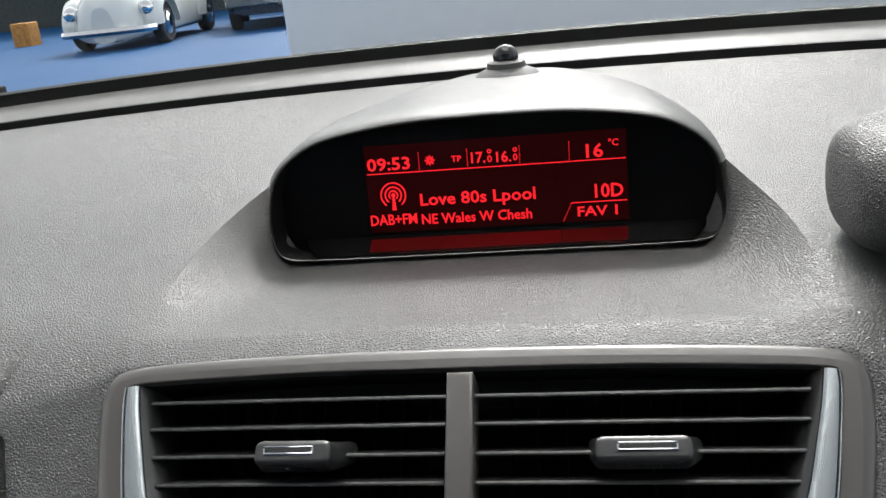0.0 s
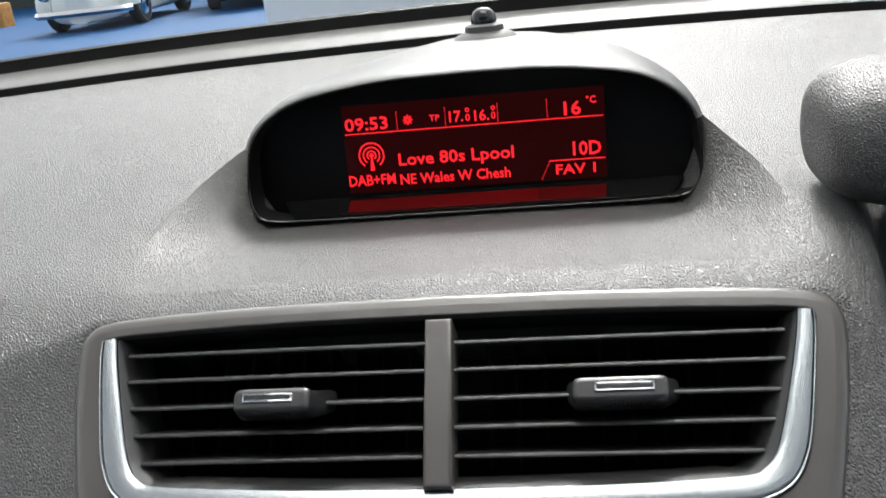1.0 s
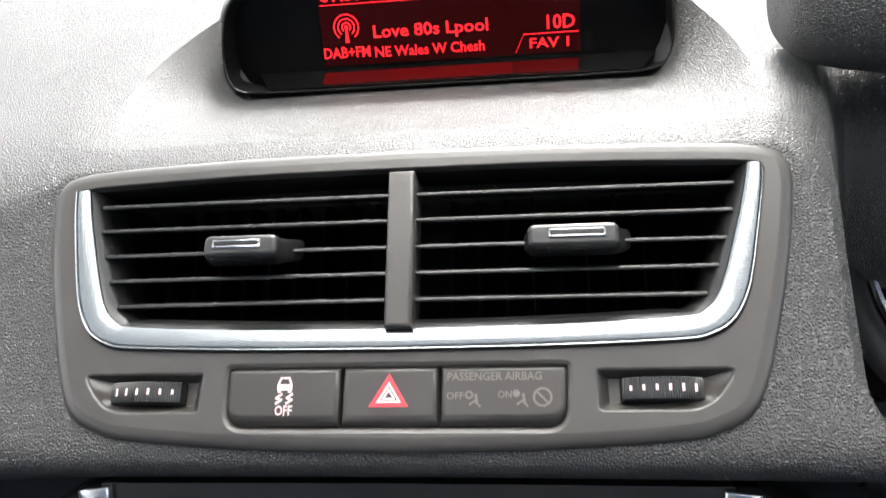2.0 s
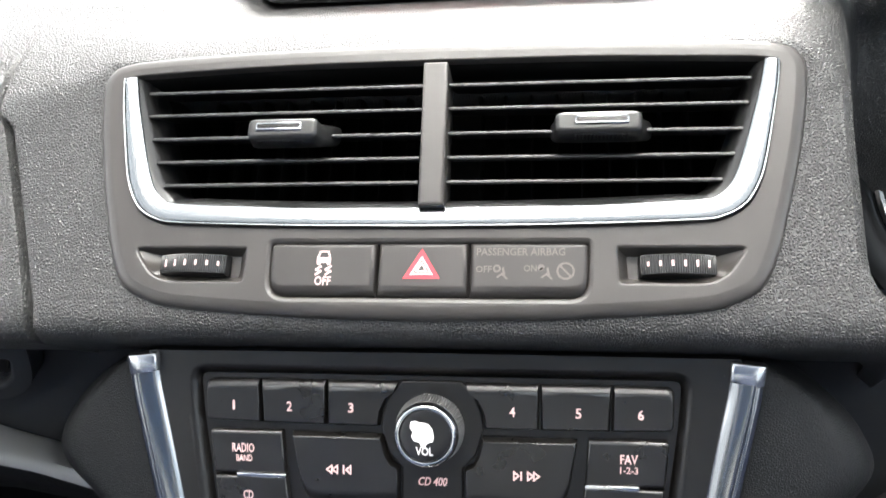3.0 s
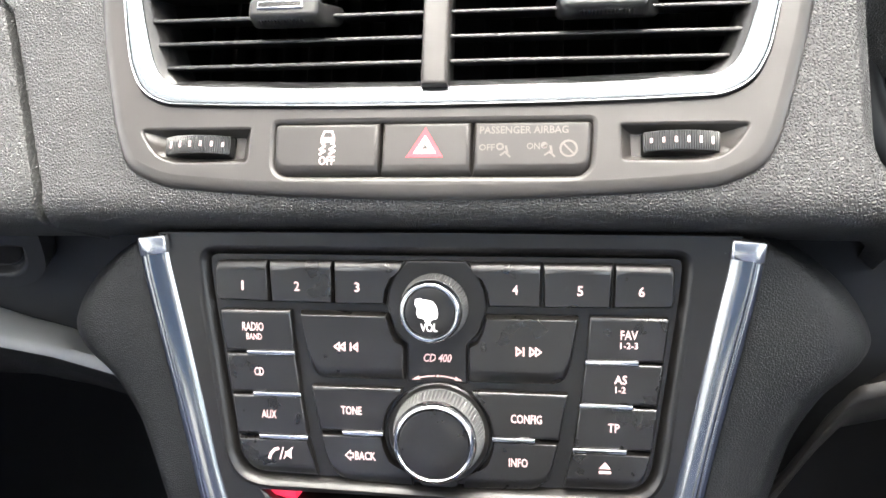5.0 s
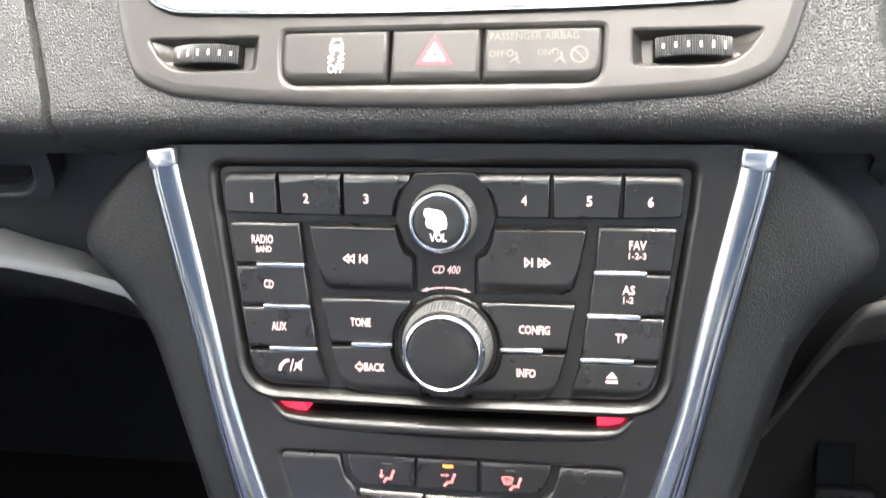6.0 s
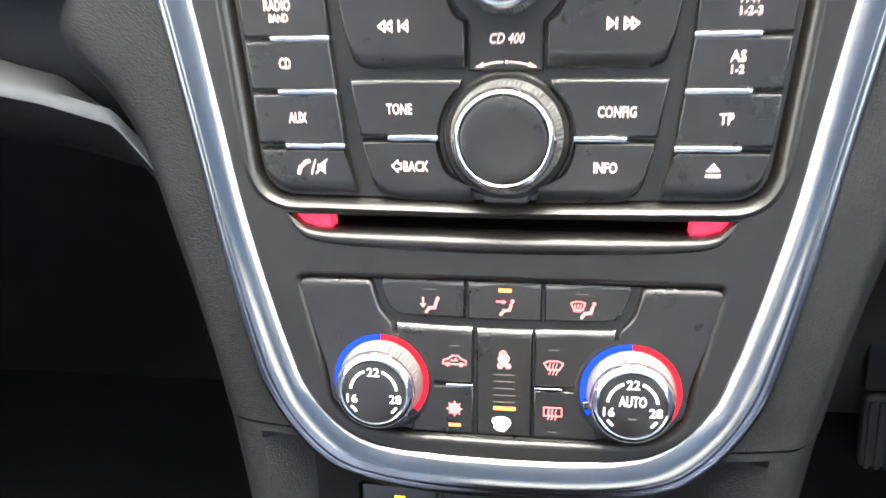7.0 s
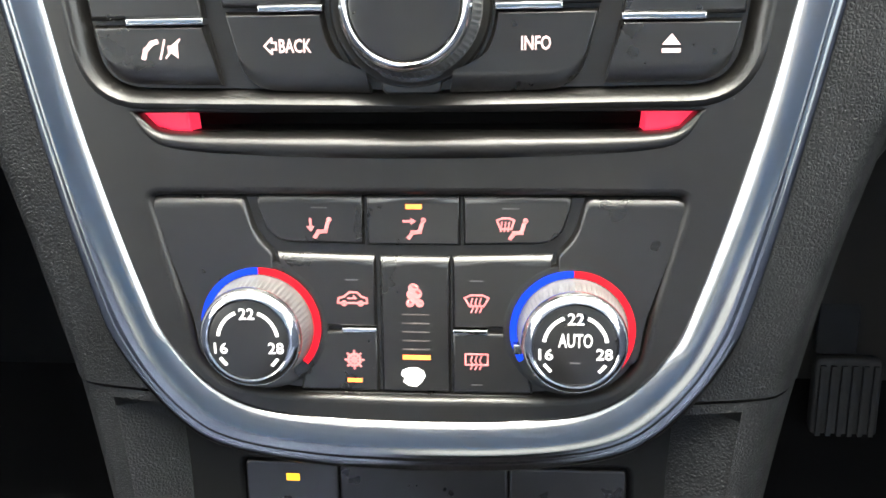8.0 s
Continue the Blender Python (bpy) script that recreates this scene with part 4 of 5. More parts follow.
top_keys = {
    3: [(13.2, 122.2), (42.3, 122.2), (42.3, 104.3), (21.2, 104.3)] + [(20.4, 110), (18, 116.5)],
    2: [(43.0, 122.2), (70.0, 122.2), (69.4, 104.6), (43.0, 104.3)],
    1: rounded([(70.7, 122.2), (93.6, 122.0), (93.4, 105.2), (70.1, 104.6)], [0.3, 3, 2.5, 0.3]),
}
for sx in (-1, 1):
    for k, cx in ((1, 81), (2, 57.5), (3, 32)):
        key = keycap(both(top_keys[k], sx), up=3.6, drop=1.7)
        num = str(4 - (4 - k)) if sx < 0 else str(7 - k)
        legend(key, num, sx * cx - (0.5 if sx < 0 else 0), 111.6, 1.3 if num == "1" else 2.9, 5.0, 5.5)
side_keys = [
    [(61.4, 101.2), (91.9, 101.3), (90.1, 83.6), (59.9, 83.6)],
    [(59.7, 82.6), (89.9, 82.6), (88.2, 65.8), (57.8, 65.8)],
    [(57.6, 64.8), (88.0, 64.8), (86.4, 47.4), (55.3, 47.4)],
    rounded([(55.1, 46.2), (86.2, 46.2), (82.6, 30.6), (51.6, 30.0)], [0.3, 0.3, 9, 1.0], 6),
]
for sx in (-1, 1):
    for k, o in enumerate(side_keys):
        o = rounded(o, [0.8, 1.5, 0.4, 0.4]) if k == 0 else o
        key = keycap(both(o, sx), up=1.0 if k == 0 else 0.4, down=5.0 if k == 3 else 0.5, drop=2.0 if k == 3 else 0.7)
        s = (94.2, 75.0, 56.6, 39.8)[k]
        if sx < 0:
            if k == 0:
                legend(key, "RADIO", -77.6, 94.2, 10.2, 4.0)
                legend(key, "BAND", -77.2, 90.0, 7.4, 2.9)
            elif k == 1:
                legend(key, "CD", -75.6, s, 4.6, 4.0)
            elif k == 2:
                legend(key, "AUX", -71.8, s, 7.2, 4.0)
            else:
                g = Geo().line([(-72.2, 37.6), (-71.6, 39.4), (-69.8, 41.2), (-68.6, 41.6)], 1.3, 5.55).line([(-67.6, 37.2), (-66.2, 42.0)], 0.55, 5.55)
                g.flat([(-65.4, 38.6), (-64.4, 38.6), (-62.6, 37.2), (-62.6, 42), (-64.4, 40.6), (-65.4, 40.6)], 5.55).line([(-66, 37.4), (-62, 42.2)], 0.5, 5.56)
                part("symbol", g, LEGEND, key)
        else:
            if k == 0:
                legend(key, "FAV", 76.6, 94.4, 7.2, 4.0)
                legend(key, "1-2-3", 76.6, 90.2, 7.4, 2.9)
            elif k == 1:
                legend(key, "AS", 73.6, 76.4, 5.4, 4.0)
                legend(key, "1-2", 73.6, 72.3, 4.4, 2.9)
            elif k == 2:
                legend(key, "TP", 71.2, s, 5.0, 4.0)
            else:
                g = Geo().flat([(65.6, 39.6), (70.4, 39.6), (68.0, 42.4)], 5.55).bar(65.6, 37.6, 70.4, 38.7, 5.55)
                part("symbol", g, LEGEND, key)
        if k < 3:
            a, b = o[3][0] if k else 59.9, (side_keys[k][2][0])
            base = (83.1, 65.3, 46.8)[k]
            st = ccw(both([(a - 0.2, base - 0.9), (a + (b - a) * 0.68, base - 0.9), (a + (b - a) * 0.68, base + 0.9), (a - 0.2, base + 0.9)], sx))
            part("chrome_strip", Geo().slab(st, 1.0, 6.0, 0.5), CHROME, radio, "thin chrome strip")
for sx in (-1, 1):
    o = [(57.2, 101.0)] + rounded([(57.2, 101.0), (54.2, 82.5), (51.2, 73.2), (13.2, 73.0), (13.2, 88.2)], [0, 0, 7, 1.5, 0.5], 6)[1:] + [(16.5, 90.0), (18.4, 94.0), (20.2, 100.8)]
    key = keycap(both(o, sx), n1=6.2, up=0.9, down=5.0, drop=2.2)
    g = Geo()
    for d, w in ((32.6, 1.9), (38.0, 2.1), (40.3, 2.1)):
        g.line([(sx * d, 88.4), (sx * d, 85.2), (sx * (d + w), 86.8), (sx * d, 88.4)], 0.65, 6.35)
    g.bar(min(sx * 35.1, sx * 35.8), 85.0, max(sx * 35.1, sx * 35.8), 88.6, 6.35)
    part("symbol", g, LEGEND, key)
    o = [(14.6, 69.4), (53.0, 69.4), (49.9, 50.4), (22.8, 50.4)] + arc_pts(0.3, 50.0, 22.6, 8, 50, 5)
    key = keycap(both(o, sx), up=0.9, down=0.4, drop=0.6)
    if sx < 0:
        legend(key, "TONE", -36.0, 59.6, 9.6, 4.0)
    else:
        legend(key, "CONFIG", 36.6, 58.8, 13.6, 4.0)
    o = [(22.8, 49.2), (49.7, 49.2)] + rounded([(49.7, 49.2), (45.0, 28.6), (10.6, 27.6)], [0, 9, 0.3], 6)[1:] + arc_pts(0.3, 50.0, 22.6, -62, -4, 7)
    key = keycap(both(o, sx), up=0.5, down=5.0, drop=2.0)
    if sx < 0:
        legend(key, "BACK", -30.4, 40.2, 9.6, 4.0)
        g = Geo().line([(-38.8, 40.2), (-36.8, 42.2), (-36.8, 41.1), (-35.6, 41.1), (-35.6, 39.3), (-36.8, 39.3), (-36.8, 38.2), (-38.8, 40.2)], 0.5, 5.55)
        part("symbol", g, LEGEND, key)
    else:
        legend(key, "INFO", 33.4, 40.4, 8.4, 4.0)
    a = 22.6
    st = ccw(both([(a, 48.9), (a + 17.5, 48.9), (a + 17.5, 50.7), (a, 50.7)], sx))
    part("chrome_strip", Geo().slab(st, 1.0, 6.0, 0.5), CHROME, radio, "thin chrome strip")
plate = ccw([(-12.0, 122.6), (12.0, 122.6), (17.4, 116.5), (19.8, 110), (20.6, 103.8), (19.6, 100), (17.6, 93.5), (12.4, 88.0), (12.4, 72), (-12.4, 72), (-12.4, 88.0), (-17.6, 93.5), (-19.6, 100), (-20.6, 103.8), (-19.8, 110), (-17.4, 116.5)])
center = part("center_plate", Geo().slab(plate, -0.5, 3.6, 0.8), FASCIA, radio, "black plate round the volume knob")
legend(center, "CD 400", 0.3, 82.6, 12.6, 3.8, 3.75, None, 0.25)
g = Geo().line([(-9.5, 73.6), (-4, 74.8), (-1.2, 75.0)], 0.5, 3.75).line([(9.5, 73.6), (4, 74.8), (1.2, 75.0)], 0.5, 3.75).arc(0.2, 75.0, 0, 0.5, 0, 360, 3.75)
for sx in (-1, 1):
    g.flat([(sx * 10.4, 73.2), (sx * 7.6, 75.0), (sx * 7.2, 73.4)], 3.75)
part("symbol", g, LEGEND, center, "white turn arrows")


def knob(cx, cs, r, high, face, lab):
    k = part("knob", Geo().disc(cx, cs, [(r, -0.5), (r, 3.0), (r * 0.99, 3.4, 1), (r * 0.90, high - 4.6, 1), (r * 0.89, high - 4.3), (r * 0.83, high - 4.1)], 144, 1, 0.5), KNURL, radio, lab)
    part("chrome_ring", Geo().disc(cx, cs, [(r * 0.85, high - 4.4), (r * 0.885, high - 3.9), (r * 0.887, high - 3.0), (r * 0.872, high - 1.8), (r * 0.845, high - 0.8), (r * 0.815, high - 0.2), (r * 0.785, high), (face * 1.05, high - 0.1), (face * 1.02, high - 0.6), (face * 0.99, high - 1.8)], 64, cap=False), CHROME, k, "bright chrome ring")
    part("knob_face", Geo().disc(cx, cs, [(face * 1.02, high - 1.8), (face * 0.99, high - 0.9), (face * 0.93, high - 0.6), (face * 0.5, high - 0.7), (0.3, high - 0.7)], 48), KEY, k, "black knob face")
    return k


vol = knob(-0.7, 103.8, 14.2, 17.0, 9.9, "ribbed volume knob with chrome ring")
legend(vol, "VOL", -0.9, 98.0, 7.4, 3.6, 16.7, PRINT)
blot = [(-6.6, 107.0), (-6.2, 109.2), (-4.2, 109.8), (-3.4, 109.2), (-1.2, 109.0), (0.8, 108.4), (2.2, 106.6), (2.8, 103.6), (2.4, 101.6), (0.2, 101.0), (-0.8, 99.2), (-2.0, 99.4), (-2.8, 101.2), (-5.2, 102.0), (-6.0, 103.8), (-5.4, 105.4)]
part("worn_symbol", Geo().flat(blot, 16.75), PRINT, vol, "worn white symbol")
part("knob_collar", Geo().disc(0.3, 50.3, [(21.9, -0.5), (21.7, 3.0), (21.0, 3.6), (20.0, 3.4), (19.0, 2.8)], 72, cap=False), KEY, radio, "black collar round the tuning knob")
part("collar_tab", Geo().slab(ccw(rounded([(-8.6, 34), (9.2, 34), (8.0, 27.2), (-7.4, 27.2)], [0.3, 0.3, 2, 2])), -0.5, 3.3, 0.8), KEY, radio)
knob(0.3, 50.3, 19.2, 17.0, 14.2, "large ribbed tuning knob with chrome ring")

# ---- climate control ----
climate = thing("climate_control_panel", "black climate control panel with two chrome dials", "climate control", FACE)


def ckey(outline, n1=3.2, r=0.5, name="key", up=0.3, down=0.3, drop=0.5):
    return part(name, crowned(outline, -0.5, n1, r, up, down, drop), KEY, climate, smooth=62)


for sx in (-1, 1):
    o = rounded([(76.2, 0.8), (47.4, 0.8), (44.4, -11.0), (39.8, -16.0), (39.6, -40), (64, -52), (65.6, -37.5)], [4, 3, 6, 1, 0, 8, 3], 5)
    ckey(both(o, sx), 3.8, 0.8, "corner_panel", 3.8, 0.6, 2.6)
kn = 3.3
for o, k in ((rounded([(-45.0, 0.8), (-13.8, 0.8), (-13.8, -14.7), (-41.6, -14.2)], [3, 0.3, 0.3, 7], 5), 0), ([(-13.2, 0.8), (13.4, 0.8), (13.4, -14.9), (-13.2, -14.9)], 1), (rounded([(14.0, 0.8), (44.6, 0.8), (41.4, -14.2), (14.0, -14.7)], [0.3, 3, 7, 0.3], 5), 2)):
    key = ckey(o, up=3.0, drop=1.6)
    cx = (-26.4, 0.3, 27.2)[k]
    part("indicator", Geo().bar(cx - 2.3, -4.1, cx + 2.3, -2.8 if k == 1 else -3.7, kn + 0.02), AMBER if k == 1 else DASHMARK, key, "amber lit bar" if k == 1 else "")
    g = Geo()
    px = cx + 2.2 if k == 2 else cx + 0.8
    g.arc(px + 1.9, -7.3, 0, 0.75, 0, 360, kn).line([(px + 1.4, -8.6), (px + 0.8, -10.6), (px - 1.2, -10.8), (px - 2.2, -12.2)], 1.1, kn)
    if k == 0:
        g.line([(cx - 2.6, -7.2), (cx - 2.6, -9.6)], 0.7, kn).flat([(cx - 3.8, -9.2), (cx - 1.4, -9.2), (cx - 2.6, -10.8)], kn)
    elif k == 1:
        g.line([(cx - 2.8, -7.6), (cx - 0.6, -7.6)], 0.7, kn).flat([(cx - 0.9, -6.6), (cx - 0.9, -8.6), (cx + 0.6, -7.6)], kn)
    else:
        g.line([(cx - 3.8, -7.2), (cx - 2.2, -6.6), (cx - 0.4, -6.6), (cx + 1.0, -7.2), (cx + 0.2, -9.6), (cx - 2.8, -9.6), (cx - 3.8, -7.2)], 0.55, kn)
        for d in (-2.4, -1.4, -0.4):
            g.line([(cx + d, -7.8), (cx + d - 0.3, -10.2)], 0.45, kn)
    part("symbol", g, ICON, key, "pale red symbol")
for sx in (-1, 1):
    up = ckey(both([(10.9, -17.6), (39.2, -16.8), (36, -39.0), (10.9, -39.0)], sx), up=2.6, drop=1.4)
    dn = ckey(both([(10.9, -40.2), (30, -40.2), (34, -58.4), (10.9, -58.6)], sx))
    part("chrome_strip", Geo().slab(ccw(both([(11.0, -40.4), (21.0, -40.4), (21.0, -38.9), (11.0, -38.9)], sx)), 1, 3.9, 0.4), CHROME, climate, "thin chrome strip")
    cx = sx * 17.8
    part("indicator", Geo().bar(cx - 1.9, -24.9, cx + 1.9, -24.5, kn), DASHMARK, up)
    g = Geo()
    if sx < 0:
        g.line([(cx - 4.2, -31.6), (cx - 4.0, -30.2), (cx - 2.2, -29.6), (cx - 0.8, -28.4), (cx + 1.4, -28.4), (cx + 2.6, -29.6), (cx + 4.2, -30.2), (cx + 4.2, -31.6), (cx - 4.2, -31.6)], 0.6, kn)
        g.arc(cx - 2.4, -31.7, 0, 0.9, 0, 360, kn).arc(cx + 2.4, -31.7, 0, 0.9, 0, 360, kn).line([(cx - 1.2, -30.2), (cx + 1.0, -30.2), (cx + 0.4, -29.6)], 0.5, kn)
    else:
        g.line([(cx - 3.4, -29.6), (cx - 1.6, -28.8), (cx + 1.6, -28.8), (cx + 3.4, -29.6), (cx + 2.0, -32.0), (cx - 2.0, -32.0), (cx - 3.4, -29.6)], 0.55, kn)
        for d in (-1.2, 0, 1.2):
            g.line([(cx + d, -29.8), (cx + d - 0.4, -31.2), (cx + d + 0.2, -32.6), (cx + d - 0.3, -33.8)], 0.45, kn)
    part("symbol", g, ICON, up, "pale red symbol")
    g = Geo()
    if sx < 0:
        for a in range(4):
            c, s = math.cos(a * math.pi / 4) * 2.7, math.sin(a * math.pi / 4) * 2.7
            g.line([(cx - c, -48.8 - s), (cx + c, -48.8 + s)], 0.55, kn)
        for a in range(8):
            c, s = math.cos(a * math.pi / 4 + 0.39) * 1.8, math.sin(a * math.pi / 4 + 0.39) * 1.8
            g.arc(cx + c, -48.8 + s, 0, 0.45, 0, 360, kn, seg=8)
    else:
        g.line([(cx - 3.2, -46.4), (cx + 3.2, -46.4), (cx + 3.2, -49.6), (cx - 3.2, -49.6), (cx - 3.2, -46.4)], 0.55, kn)
        for d in (-1.3, 0, 1.3):
            g.line([(cx + d, -47.2), (cx + d - 0.4, -48.4), (cx + d + 0.2, -49.6), (cx + d - 0.4, -50.9)], 0.45, kn)
    part("symbol", g, ICON, dn, "pale red symbol")
    if sx < 0:
        part("indicator", Geo().bar(cx - 2.2, -55.7, cx + 2.2, -54.5, kn), AMBER, dn, "amber lit bar")
    else:
        part("indicator", Geo().bar(cx - 1.6, -56.0, cx + 1.6, -55.6, kn), DASHMARK, dn)
fan = ckey([(-9.8, -17.8), (10.3, -17.8), (10.3, -58.8), (-9.8, -58.8)], up=2.6, drop=1.4)
for k in range(5):
    part("fan_bar", Geo().bar(-3.6, -35.0 - k * 2.62, 4.3, -34.6 - k * 2.62, kn), GHOST, fan)
part("fan_bar", Geo().bar(-3.6, -48.4, 4.5, -47.0, kn), AMBER, fan, "amber lit bar")
g = Geo()
for x, s, r in ((-0.2, -27.0, 1.5), (0.8, -28.6, 1.5), (-0.8, -28.8, 1.4), (0.2, -30.2, 1.3), (-1.2, -31.4, 1.2), (1.6, -31.4, 1.2)):
    g.arc(x, s, 0, r, 0, 360, kn + 0.01 * x, seg=12)
part("symbol", g, ICON, fan, "pale red fan symbol")
blob = [(-3.8, -51.6), (-1.6, -50.8), (0.6, -50.8), (2.4, -51.8), (3.0, -53.4), (1.8, -55.4), (0.2, -56.8), (-2.0, -56.4), (-3.6, -55.2), (-3.2, -54.2), (-4.2, -53.0)]
part("worn_symbol", Geo().flat(blob, kn + 0.02), PRINT, fan, "worn white fan symbol")
part("sill", Geo().slab(ccw(rounded([(-34, -58.9), (34, -58.9), (30, -61.4), (-30, -61.4)], 1)), 0, 3.0, 0.5), KEY, climate)
for sx in (-1, 1):
    cx, cs = sx * 44.8, -38.8
    dial = part("dial", Geo().disc(cx, cs, [(15.7, 2.0), (15.6, 3.6), (15.5, 4.2, 1), (14.2, 12.6, 1), (14.1, 12.9), (13.4, 13.2)], 128, 1, 0.5), KNURL, climate, "ribbed temperature dial")
    part("dial_base", Geo().disc(cx, cs, [(19.6, 2.0), (19.4, 3.2), (18.6, 3.5), (17.8, 3.4), (15.4, 3.4)], 64, cap=False), KEY, dial, "black dial base")
    part("blue_ring", Geo().arc(cx, cs, 15.7, 17.6, 90, 212, 4.2, 0.9), RING_BLUE, dial, "blue lit arc")
    part("red_ring", Geo().arc(cx, cs, 15.7, 17.6, -40, 89.5, 4.2, 0.9), RING_RED, dial, "red lit arc")
    part("chrome_ring", Geo().disc(cx, cs, [(13.6, 12.9), (14.3, 13.1), (14.5, 13.6), (14.35, 14.3), (13.9, 15.1), (13.2, 15.9), (12.5, 16.5), (11.9, 16.7), (11.5, 16.5), (11.2, 15.6)], 64, cap=False), CHROME, dial, "bright chrome ring")
    part("dial_face", Geo().disc(cx, cs, [(11.4, 15.4), (11.2, 16.1), (10.8, 16.3), (5, 16.2), (0.3, 16.2)], 48), KEY, dial, "black dial face")
    part("pointer", Geo().slab(ccw(rounded([(cx - 16.6, cs - 6.2), (cx - 14.2, cs - 6.2), (cx - 14.2, cs - 3.2), (cx - 16.6, cs - 3.2)], 0.5)), 4, 7, 0.5), SATIN, dial, "pale pointer")
    g = Geo().arc(cx, cs, 7.9, 8.9, 112, 172, 16.5).arc(cx, cs, 7.9, 8.9, 8, 68, 16.5)
    g.line([(cx - 7.9, cs - 5.6), (cx - 6.7, cs - 7.0)], 0.9, 16.5).line([(cx + 7.9, cs - 5.6), (cx + 6.7, cs - 7.0)], 0.9, 16.5)
    part("scale_arc", g, PRINT, dial)
    for body, x, s, w in (("22", 0, 7.6, 4.4), ("16", -7.8, -2.4, 3.9), ("28", 7.8, -2.2, 4.4)):
        part("lettering", lettering(body, cx + x, cs + s, w, 3.3, 16.5), PRINT, dial)
    if sx > 0:
        part("lettering", lettering("AUTO", cx, cs + 1.6, 9.2, 4.0, 16.5), PRINT, dial)
        part("indicator", Geo().bar(cx - 1.4, cs - 5.0, cx + 1.4, cs - 4.6, 16.5), DASHMARK, dial)

# ---- instrument binnacle, pedals ----
binnacle = thing("instrument_binnacle", "grained grey hood over the dark instrument gauges", "instrument cluster")
g = Geo()
rings = []
for i in range(1, 40):
    a = math.pi * (0.5 - 0.5 * math.cos(math.pi * i / 40))
    cx, rr = 0.374 - 0.219 * math.cos(a), math.sin(a) ** 0.32
    rings.append([(cx, 0.345 + 0.055 * rr * math.copysign(abs(math.cos(b)) ** 0.8, math.cos(b)), 1.041 + 0.037 * rr * math.copysign(abs(math.sin(b)) ** 0.8, math.sin(b))) for b in [2 * math.pi * k / 40 for k in range(40)]])
g.loft(rings, start=True, end=True)
part("hood", g, LEATHER, binnacle, "grey grained hood", scale=1, smooth=60)
gauge = part("gauge", Geo().disc(0, 0, [(118, -90), (113, -14), (111, -4), (107, 1), (100, 0), (92, -6), (86, -14)], 96, cap=False), GAUGE_GREY, binnacle, "dark grey gauge surround")
gauge.matrix_local = face_frame((0.294, 0.345, 0.925), (0, 0.30, 0.954))
part("gauge_ring", Geo().disc(0, 0, [(88, -13), (87, -10.5), (85, -10), (83, -11), (82, -14)], 96, cap=False), CHROME, gauge, "thin chrome ring")
part("gauge_face", Geo().disc(0, 0, [(84, -15), (83, -14), (1, -14)], 96), GLOSS, gauge, "dark gauge face")
for s in (-4, -14):
    part("lettering_bar", Geo().bar(-76, s, -64, s + 5, -13.8), PRINT, gauge, "white print")
for a in range(186, 260, 14):
    c, s = math.cos(radians(a)), math.sin(radians(a))
    part("gauge_mark", Geo().line([(68 * c, 68 * s), (75 * c, 75 * s)], 1.8, -13.8), PRINT, gauge, "white gauge mark")
pedal = thing("foot_pedal", "black ribbed rubber foot pedal on a steel arm", "pedal", pose(0.303, 0.42, 0.345, 62, 0, 0))
part("rubber_pad", box(-0.027, 0.027, -0.044, 0.044, 0, 0.010, 0.008), RUBBER, pedal, "ribbed black rubber pad", scale=1)
for k in range(6):
    part("rib", box(-0.0235 + k * 0.0085, -0.0195 + k * 0.0085, -0.038, 0.038, 0.0095, 0.0125), RUBBER, pedal, scale=1)
part("plate", box(-0.027, 0.006, 0.046, 0.092, -0.004, 0.006, 0.003), GAUGE_GREY, pedal, "dark pedal plate", scale=1)
part("arm", box(-0.018, -0.004, 0.085, 0.30, -0.012, -0.002, 0.003), BLACK, pedal, "steel pedal arm", scale=1)

# ---- outside ----
GZ = 0.29
solid("ground", Geo().add([(-150, -150, GZ), (150, -150, GZ), (150, 150, GZ), (-150, 150, GZ)], [(0, 1, 2, 3)]), FLOOR_BLUE, "blue painted workshop floor", "ground", kind="structure", scale=1)
solid("wall_back", box(-40, 10, 26, 26.4, GZ, 6), WALL_DARK, "dark back wall of the workshop", "wall", kind="structure", scale=1)
# Unseen wall, added to keep rear sky out of the console's reflections.
solid("rear_sky_block", box(-40, 40, -9.4, -9, GZ, 6.5), WALL_DARK, "unseen dark wall behind the car, added to block the sky", "wall", kind="structure", scale=1)
van = thing("white_partition", "white painted partition panel with green print", "partition", pose(0, 5.2, GZ))
part("panel", box(-1.70, 6.0, 0, 0.08, 0.0, 3.0, 0.03), WALL_WHITE, van, "white panel", scale=1)
g = Geo()
for k in range(4):
    g.add([(-0.72 + k * 0.13, -0.004, 0.80), (-0.62 + k * 0.13, -0.004, 0.80), (-0.62 + k * 0.13, -0.004, 0.90), (-0.72 + k * 0.13, -0.004, 0.90)], [(4 * 0, 1, 2, 3)])
part("print", g, GREEN, van, "green print bars", scale=1)


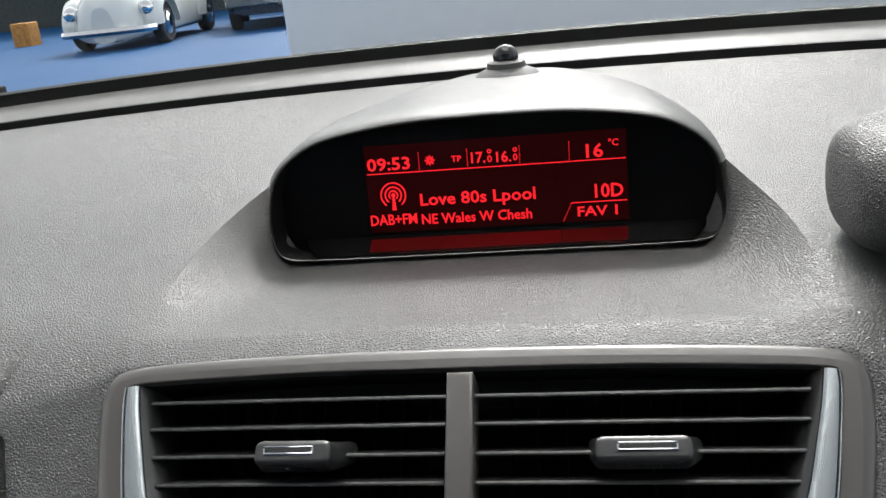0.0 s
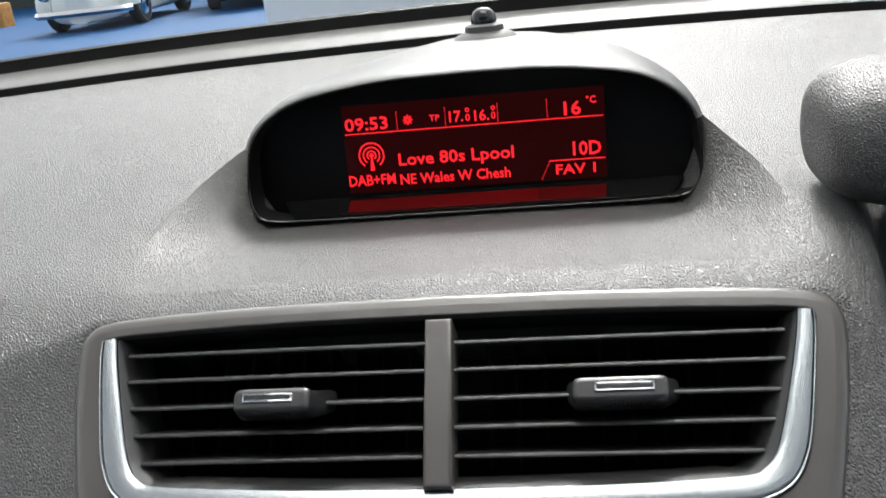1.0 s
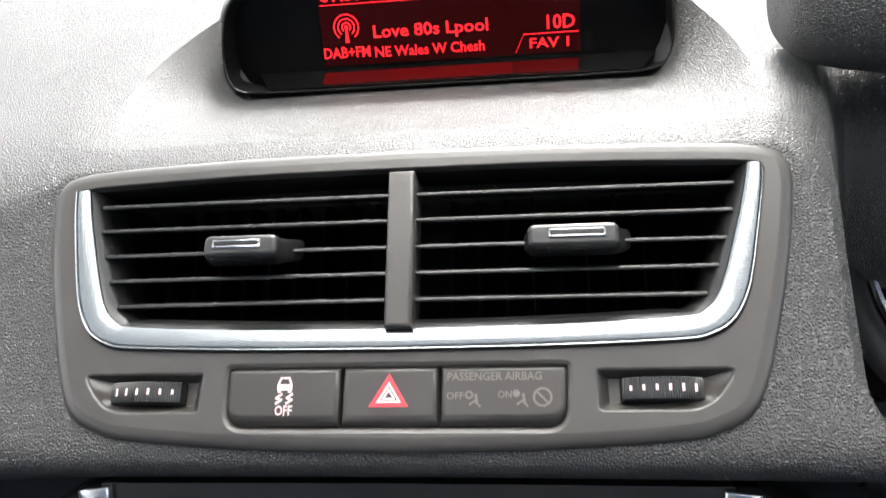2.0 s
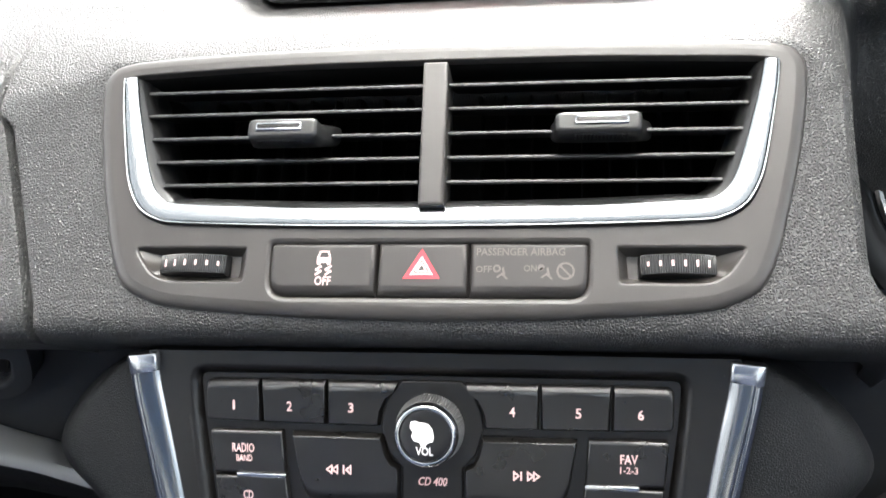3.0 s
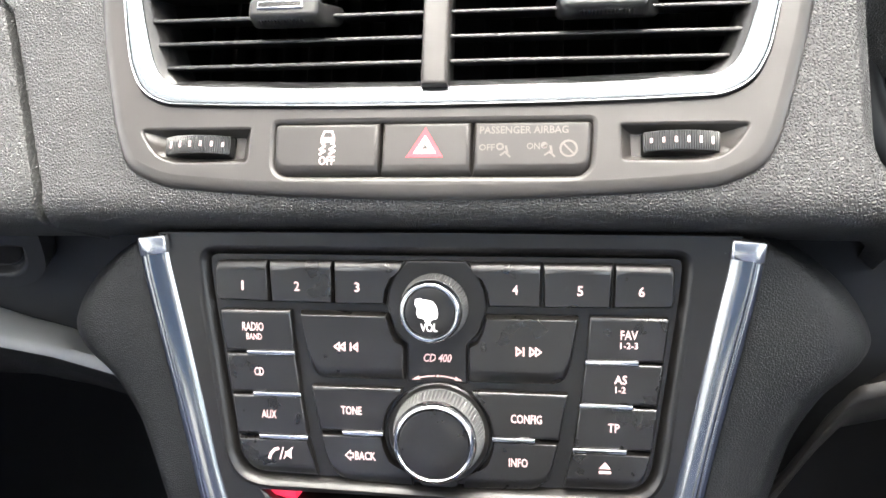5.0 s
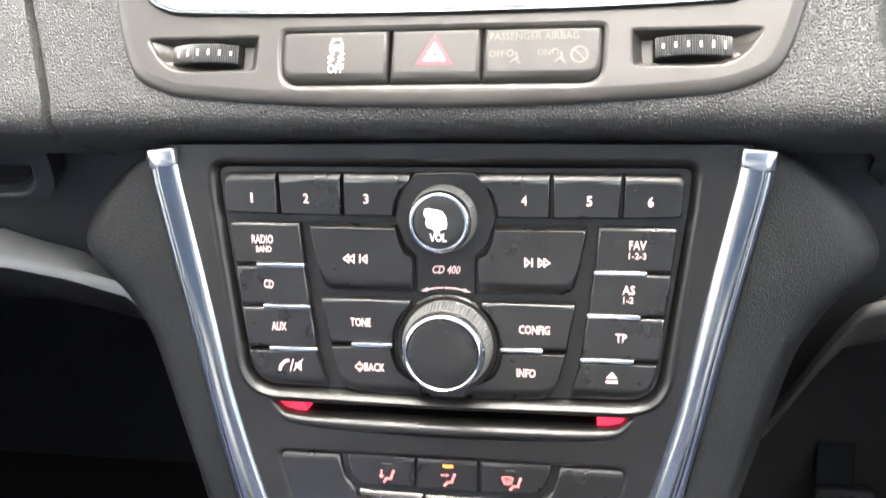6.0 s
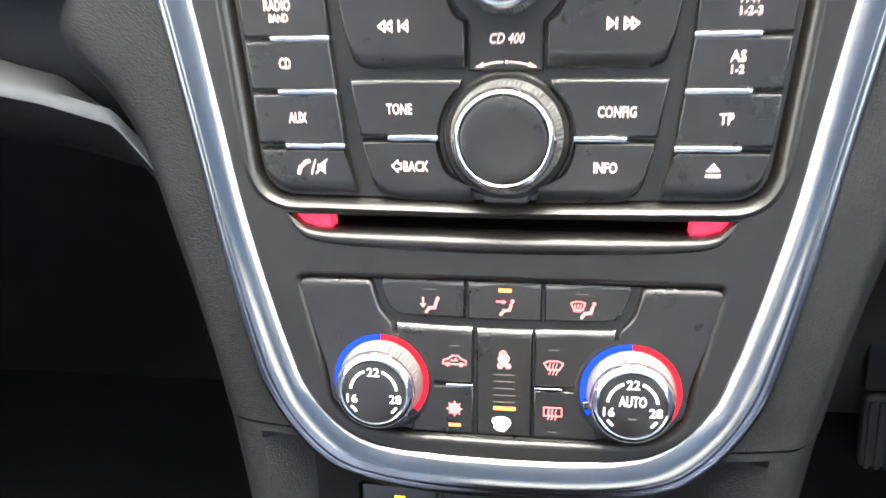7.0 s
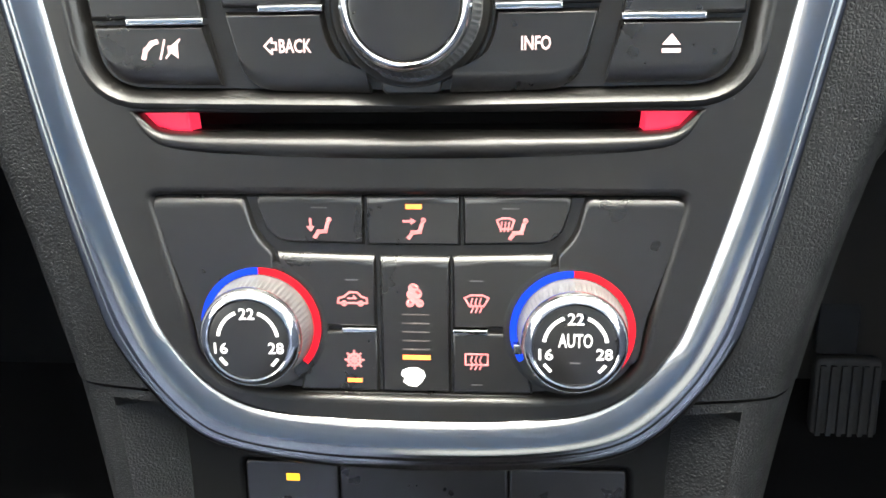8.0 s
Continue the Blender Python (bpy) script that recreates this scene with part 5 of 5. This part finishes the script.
def beetle(m):
    car = thing("vintage_car", "white rounded vintage car parked on the blue floor", "car", m)
    g = Geo()
    rings = []
    prof = [(-2.02, 0.42, 0.18, 0.30), (-1.95, 0.55, 0.40, 0.35), (-1.7, 0.68, 0.56, 0.40), (-1.3, 0.78, 0.62, 0.45), (-0.9, 0.86, 0.66, 0.55), (-0.55, 0.90, 0.72, 0.95), (-0.1, 1.28, 0.70, 1.05), (0.4, 1.36, 0.70, 1.05), (0.9, 1.28, 0.70, 1.0), (1.4, 1.02, 0.66, 0.8), (1.8, 0.75, 0.5, 0.6), (2.0, 0.5, 0.25, 0.4)]
    for y, h, w, q in prof:
        rings.append([(w * math.copysign(abs(math.cos(a)) ** 0.7, math.cos(a)), y, 0.24 + (h * math.sin(a) ** 0.9 if math.sin(a) > 0 else 0.12 * math.sin(a))) for a in [2 * math.pi * k / 28 for k in range(28)]])
    g.loft(rings, start=True, end=True)
    part("body", g, WHITE_PAINT, car, "white painted body", scale=1, smooth=60)
    for sx in (-1, 1):
        for y in (-1.2, 1.2):
            g = Geo()
            rr = []
            for x, r in ((0.42, 0.30), (0.46, 0.44), (0.62, 0.50), (0.76, 0.46), (0.82, 0.36)):
                rr.append([(sx * x, y + r * 1.12 * math.cos(a), 0.36 + r * 0.98 * math.sin(a)) for a in [math.pi * (k / 16) - 0.1 + 0.0125 * k for k in range(17)]])
            g.loft(rr, closed=False)
            part("fender", g, WHITE_PAINT, car, scale=1, smooth=60)
            wh = part("wheel", Geo().disc(0, 0, [(0.32, -0.09), (0.335, -0.06), (0.335, 0.06), (0.31, 0.09), (0.22, 0.085)], 32), RUBBER, car, "black tyre", scale=1)
            wh.matrix_local = pose(sx * 0.66, y, 0.335, 0, 90 * sx, 0)
            part("hubcap", Geo().disc(0, 0, [(0.21, 0.08), (0.20, 0.10), (0.12, 0.12), (0.1, 0.14), (0.01, 0.15)], 32), CHROME, wh, "chrome hub cap", scale=1)
        lamp = part("headlight", Geo().disc(0, 0, [(0.12, -0.1), (0.12, 0.0), (0.105, 0.02), (0.06, 0.05), (0.005, 0.06)], 24), CHROME, car, "round chrome headlight", scale=1)
        lamp.matrix_local = pose(sx * 0.60, -1.70, 0.60, 75, 0, 0)
    g = Geo()
    pts = [(-0.76, -1.80), (-0.6, -2.02), (0, -2.10), (0.6, -2.02), (0.76, -1.80)]
    g.loft([[(x, y, 0.24), (x * 1.02, y - 0.04, 0.29), (x, y, 0.34), (x * 0.97, y + 0.03, 0.29)] for x, y in spline(pts, 4)])
    part("bumper", g, CHROME, car, "chrome bumper", scale=1)
    return car


beetle(pose(-7.3, 14.6, GZ, 0, 0, 7))


def saloon(m):
    car = thing("parked_car", "dark saloon car with bright bumper parked beyond", "car", m)
    g = Geo()
    prof = [(-2.2, 0.70, 0.75), (-2.1, 0.85, 0.84), (-1.2, 0.98, 0.88), (-0.6, 1.38, 0.86), (0.9, 1.42, 0.86), (1.6, 1.05, 0.86), (2.2, 0.9, 0.8)]
    g.loft([[(w * math.copysign(abs(math.cos(a)) ** 0.35, math.cos(a)), y, 0.25 + (h - 0.25) * (0.5 + 0.5 * math.copysign(abs(math.sin(a)) ** 0.4, math.sin(a)))) for a in [2 * math.pi * k / 32 for k in range(32)]] for y, h, w in prof], start=True, end=True)
    part("body", g, DARK_PAINT, car, "dark painted body", scale=1, smooth=50)
    part("bumper", box(-0.88, 0.88, -2.32, -2.1, 0.42, 0.62, 0.08), SATIN, car, "bright bumper", scale=1)
    part("number_plate", box(-0.26, 0.26, -2.335, -2.28, 0.66, 0.78), WALL_WHITE, car, "plain pale plate", scale=1)
    for sx in (-1, 1):
        for y in (-1.35, 1.35):
            wh = part("wheel", Geo().disc(0, 0, [(0.30, -0.1), (0.32, -0.07), (0.32, 0.07), (0.30, 0.1), (0.2, 0.09), (0.02, 0.08)], 32), RUBBER, car, "black tyre", scale=1)
            wh.matrix_local = pose(sx * 0.78, y, 0.32, 0, 90 * sx, 0)


saloon(pose(-5.55, 16.6, GZ, 0, 0, 18))
crate = thing("storage_crate", "orange storage crate on the blue floor", "crate", pose(-10.95, 16.5, GZ))
part("body", box(-0.19, 0.19, -0.2, 0.2, 0.0, 0.46, 0.03), CRATE, crate, scale=1)
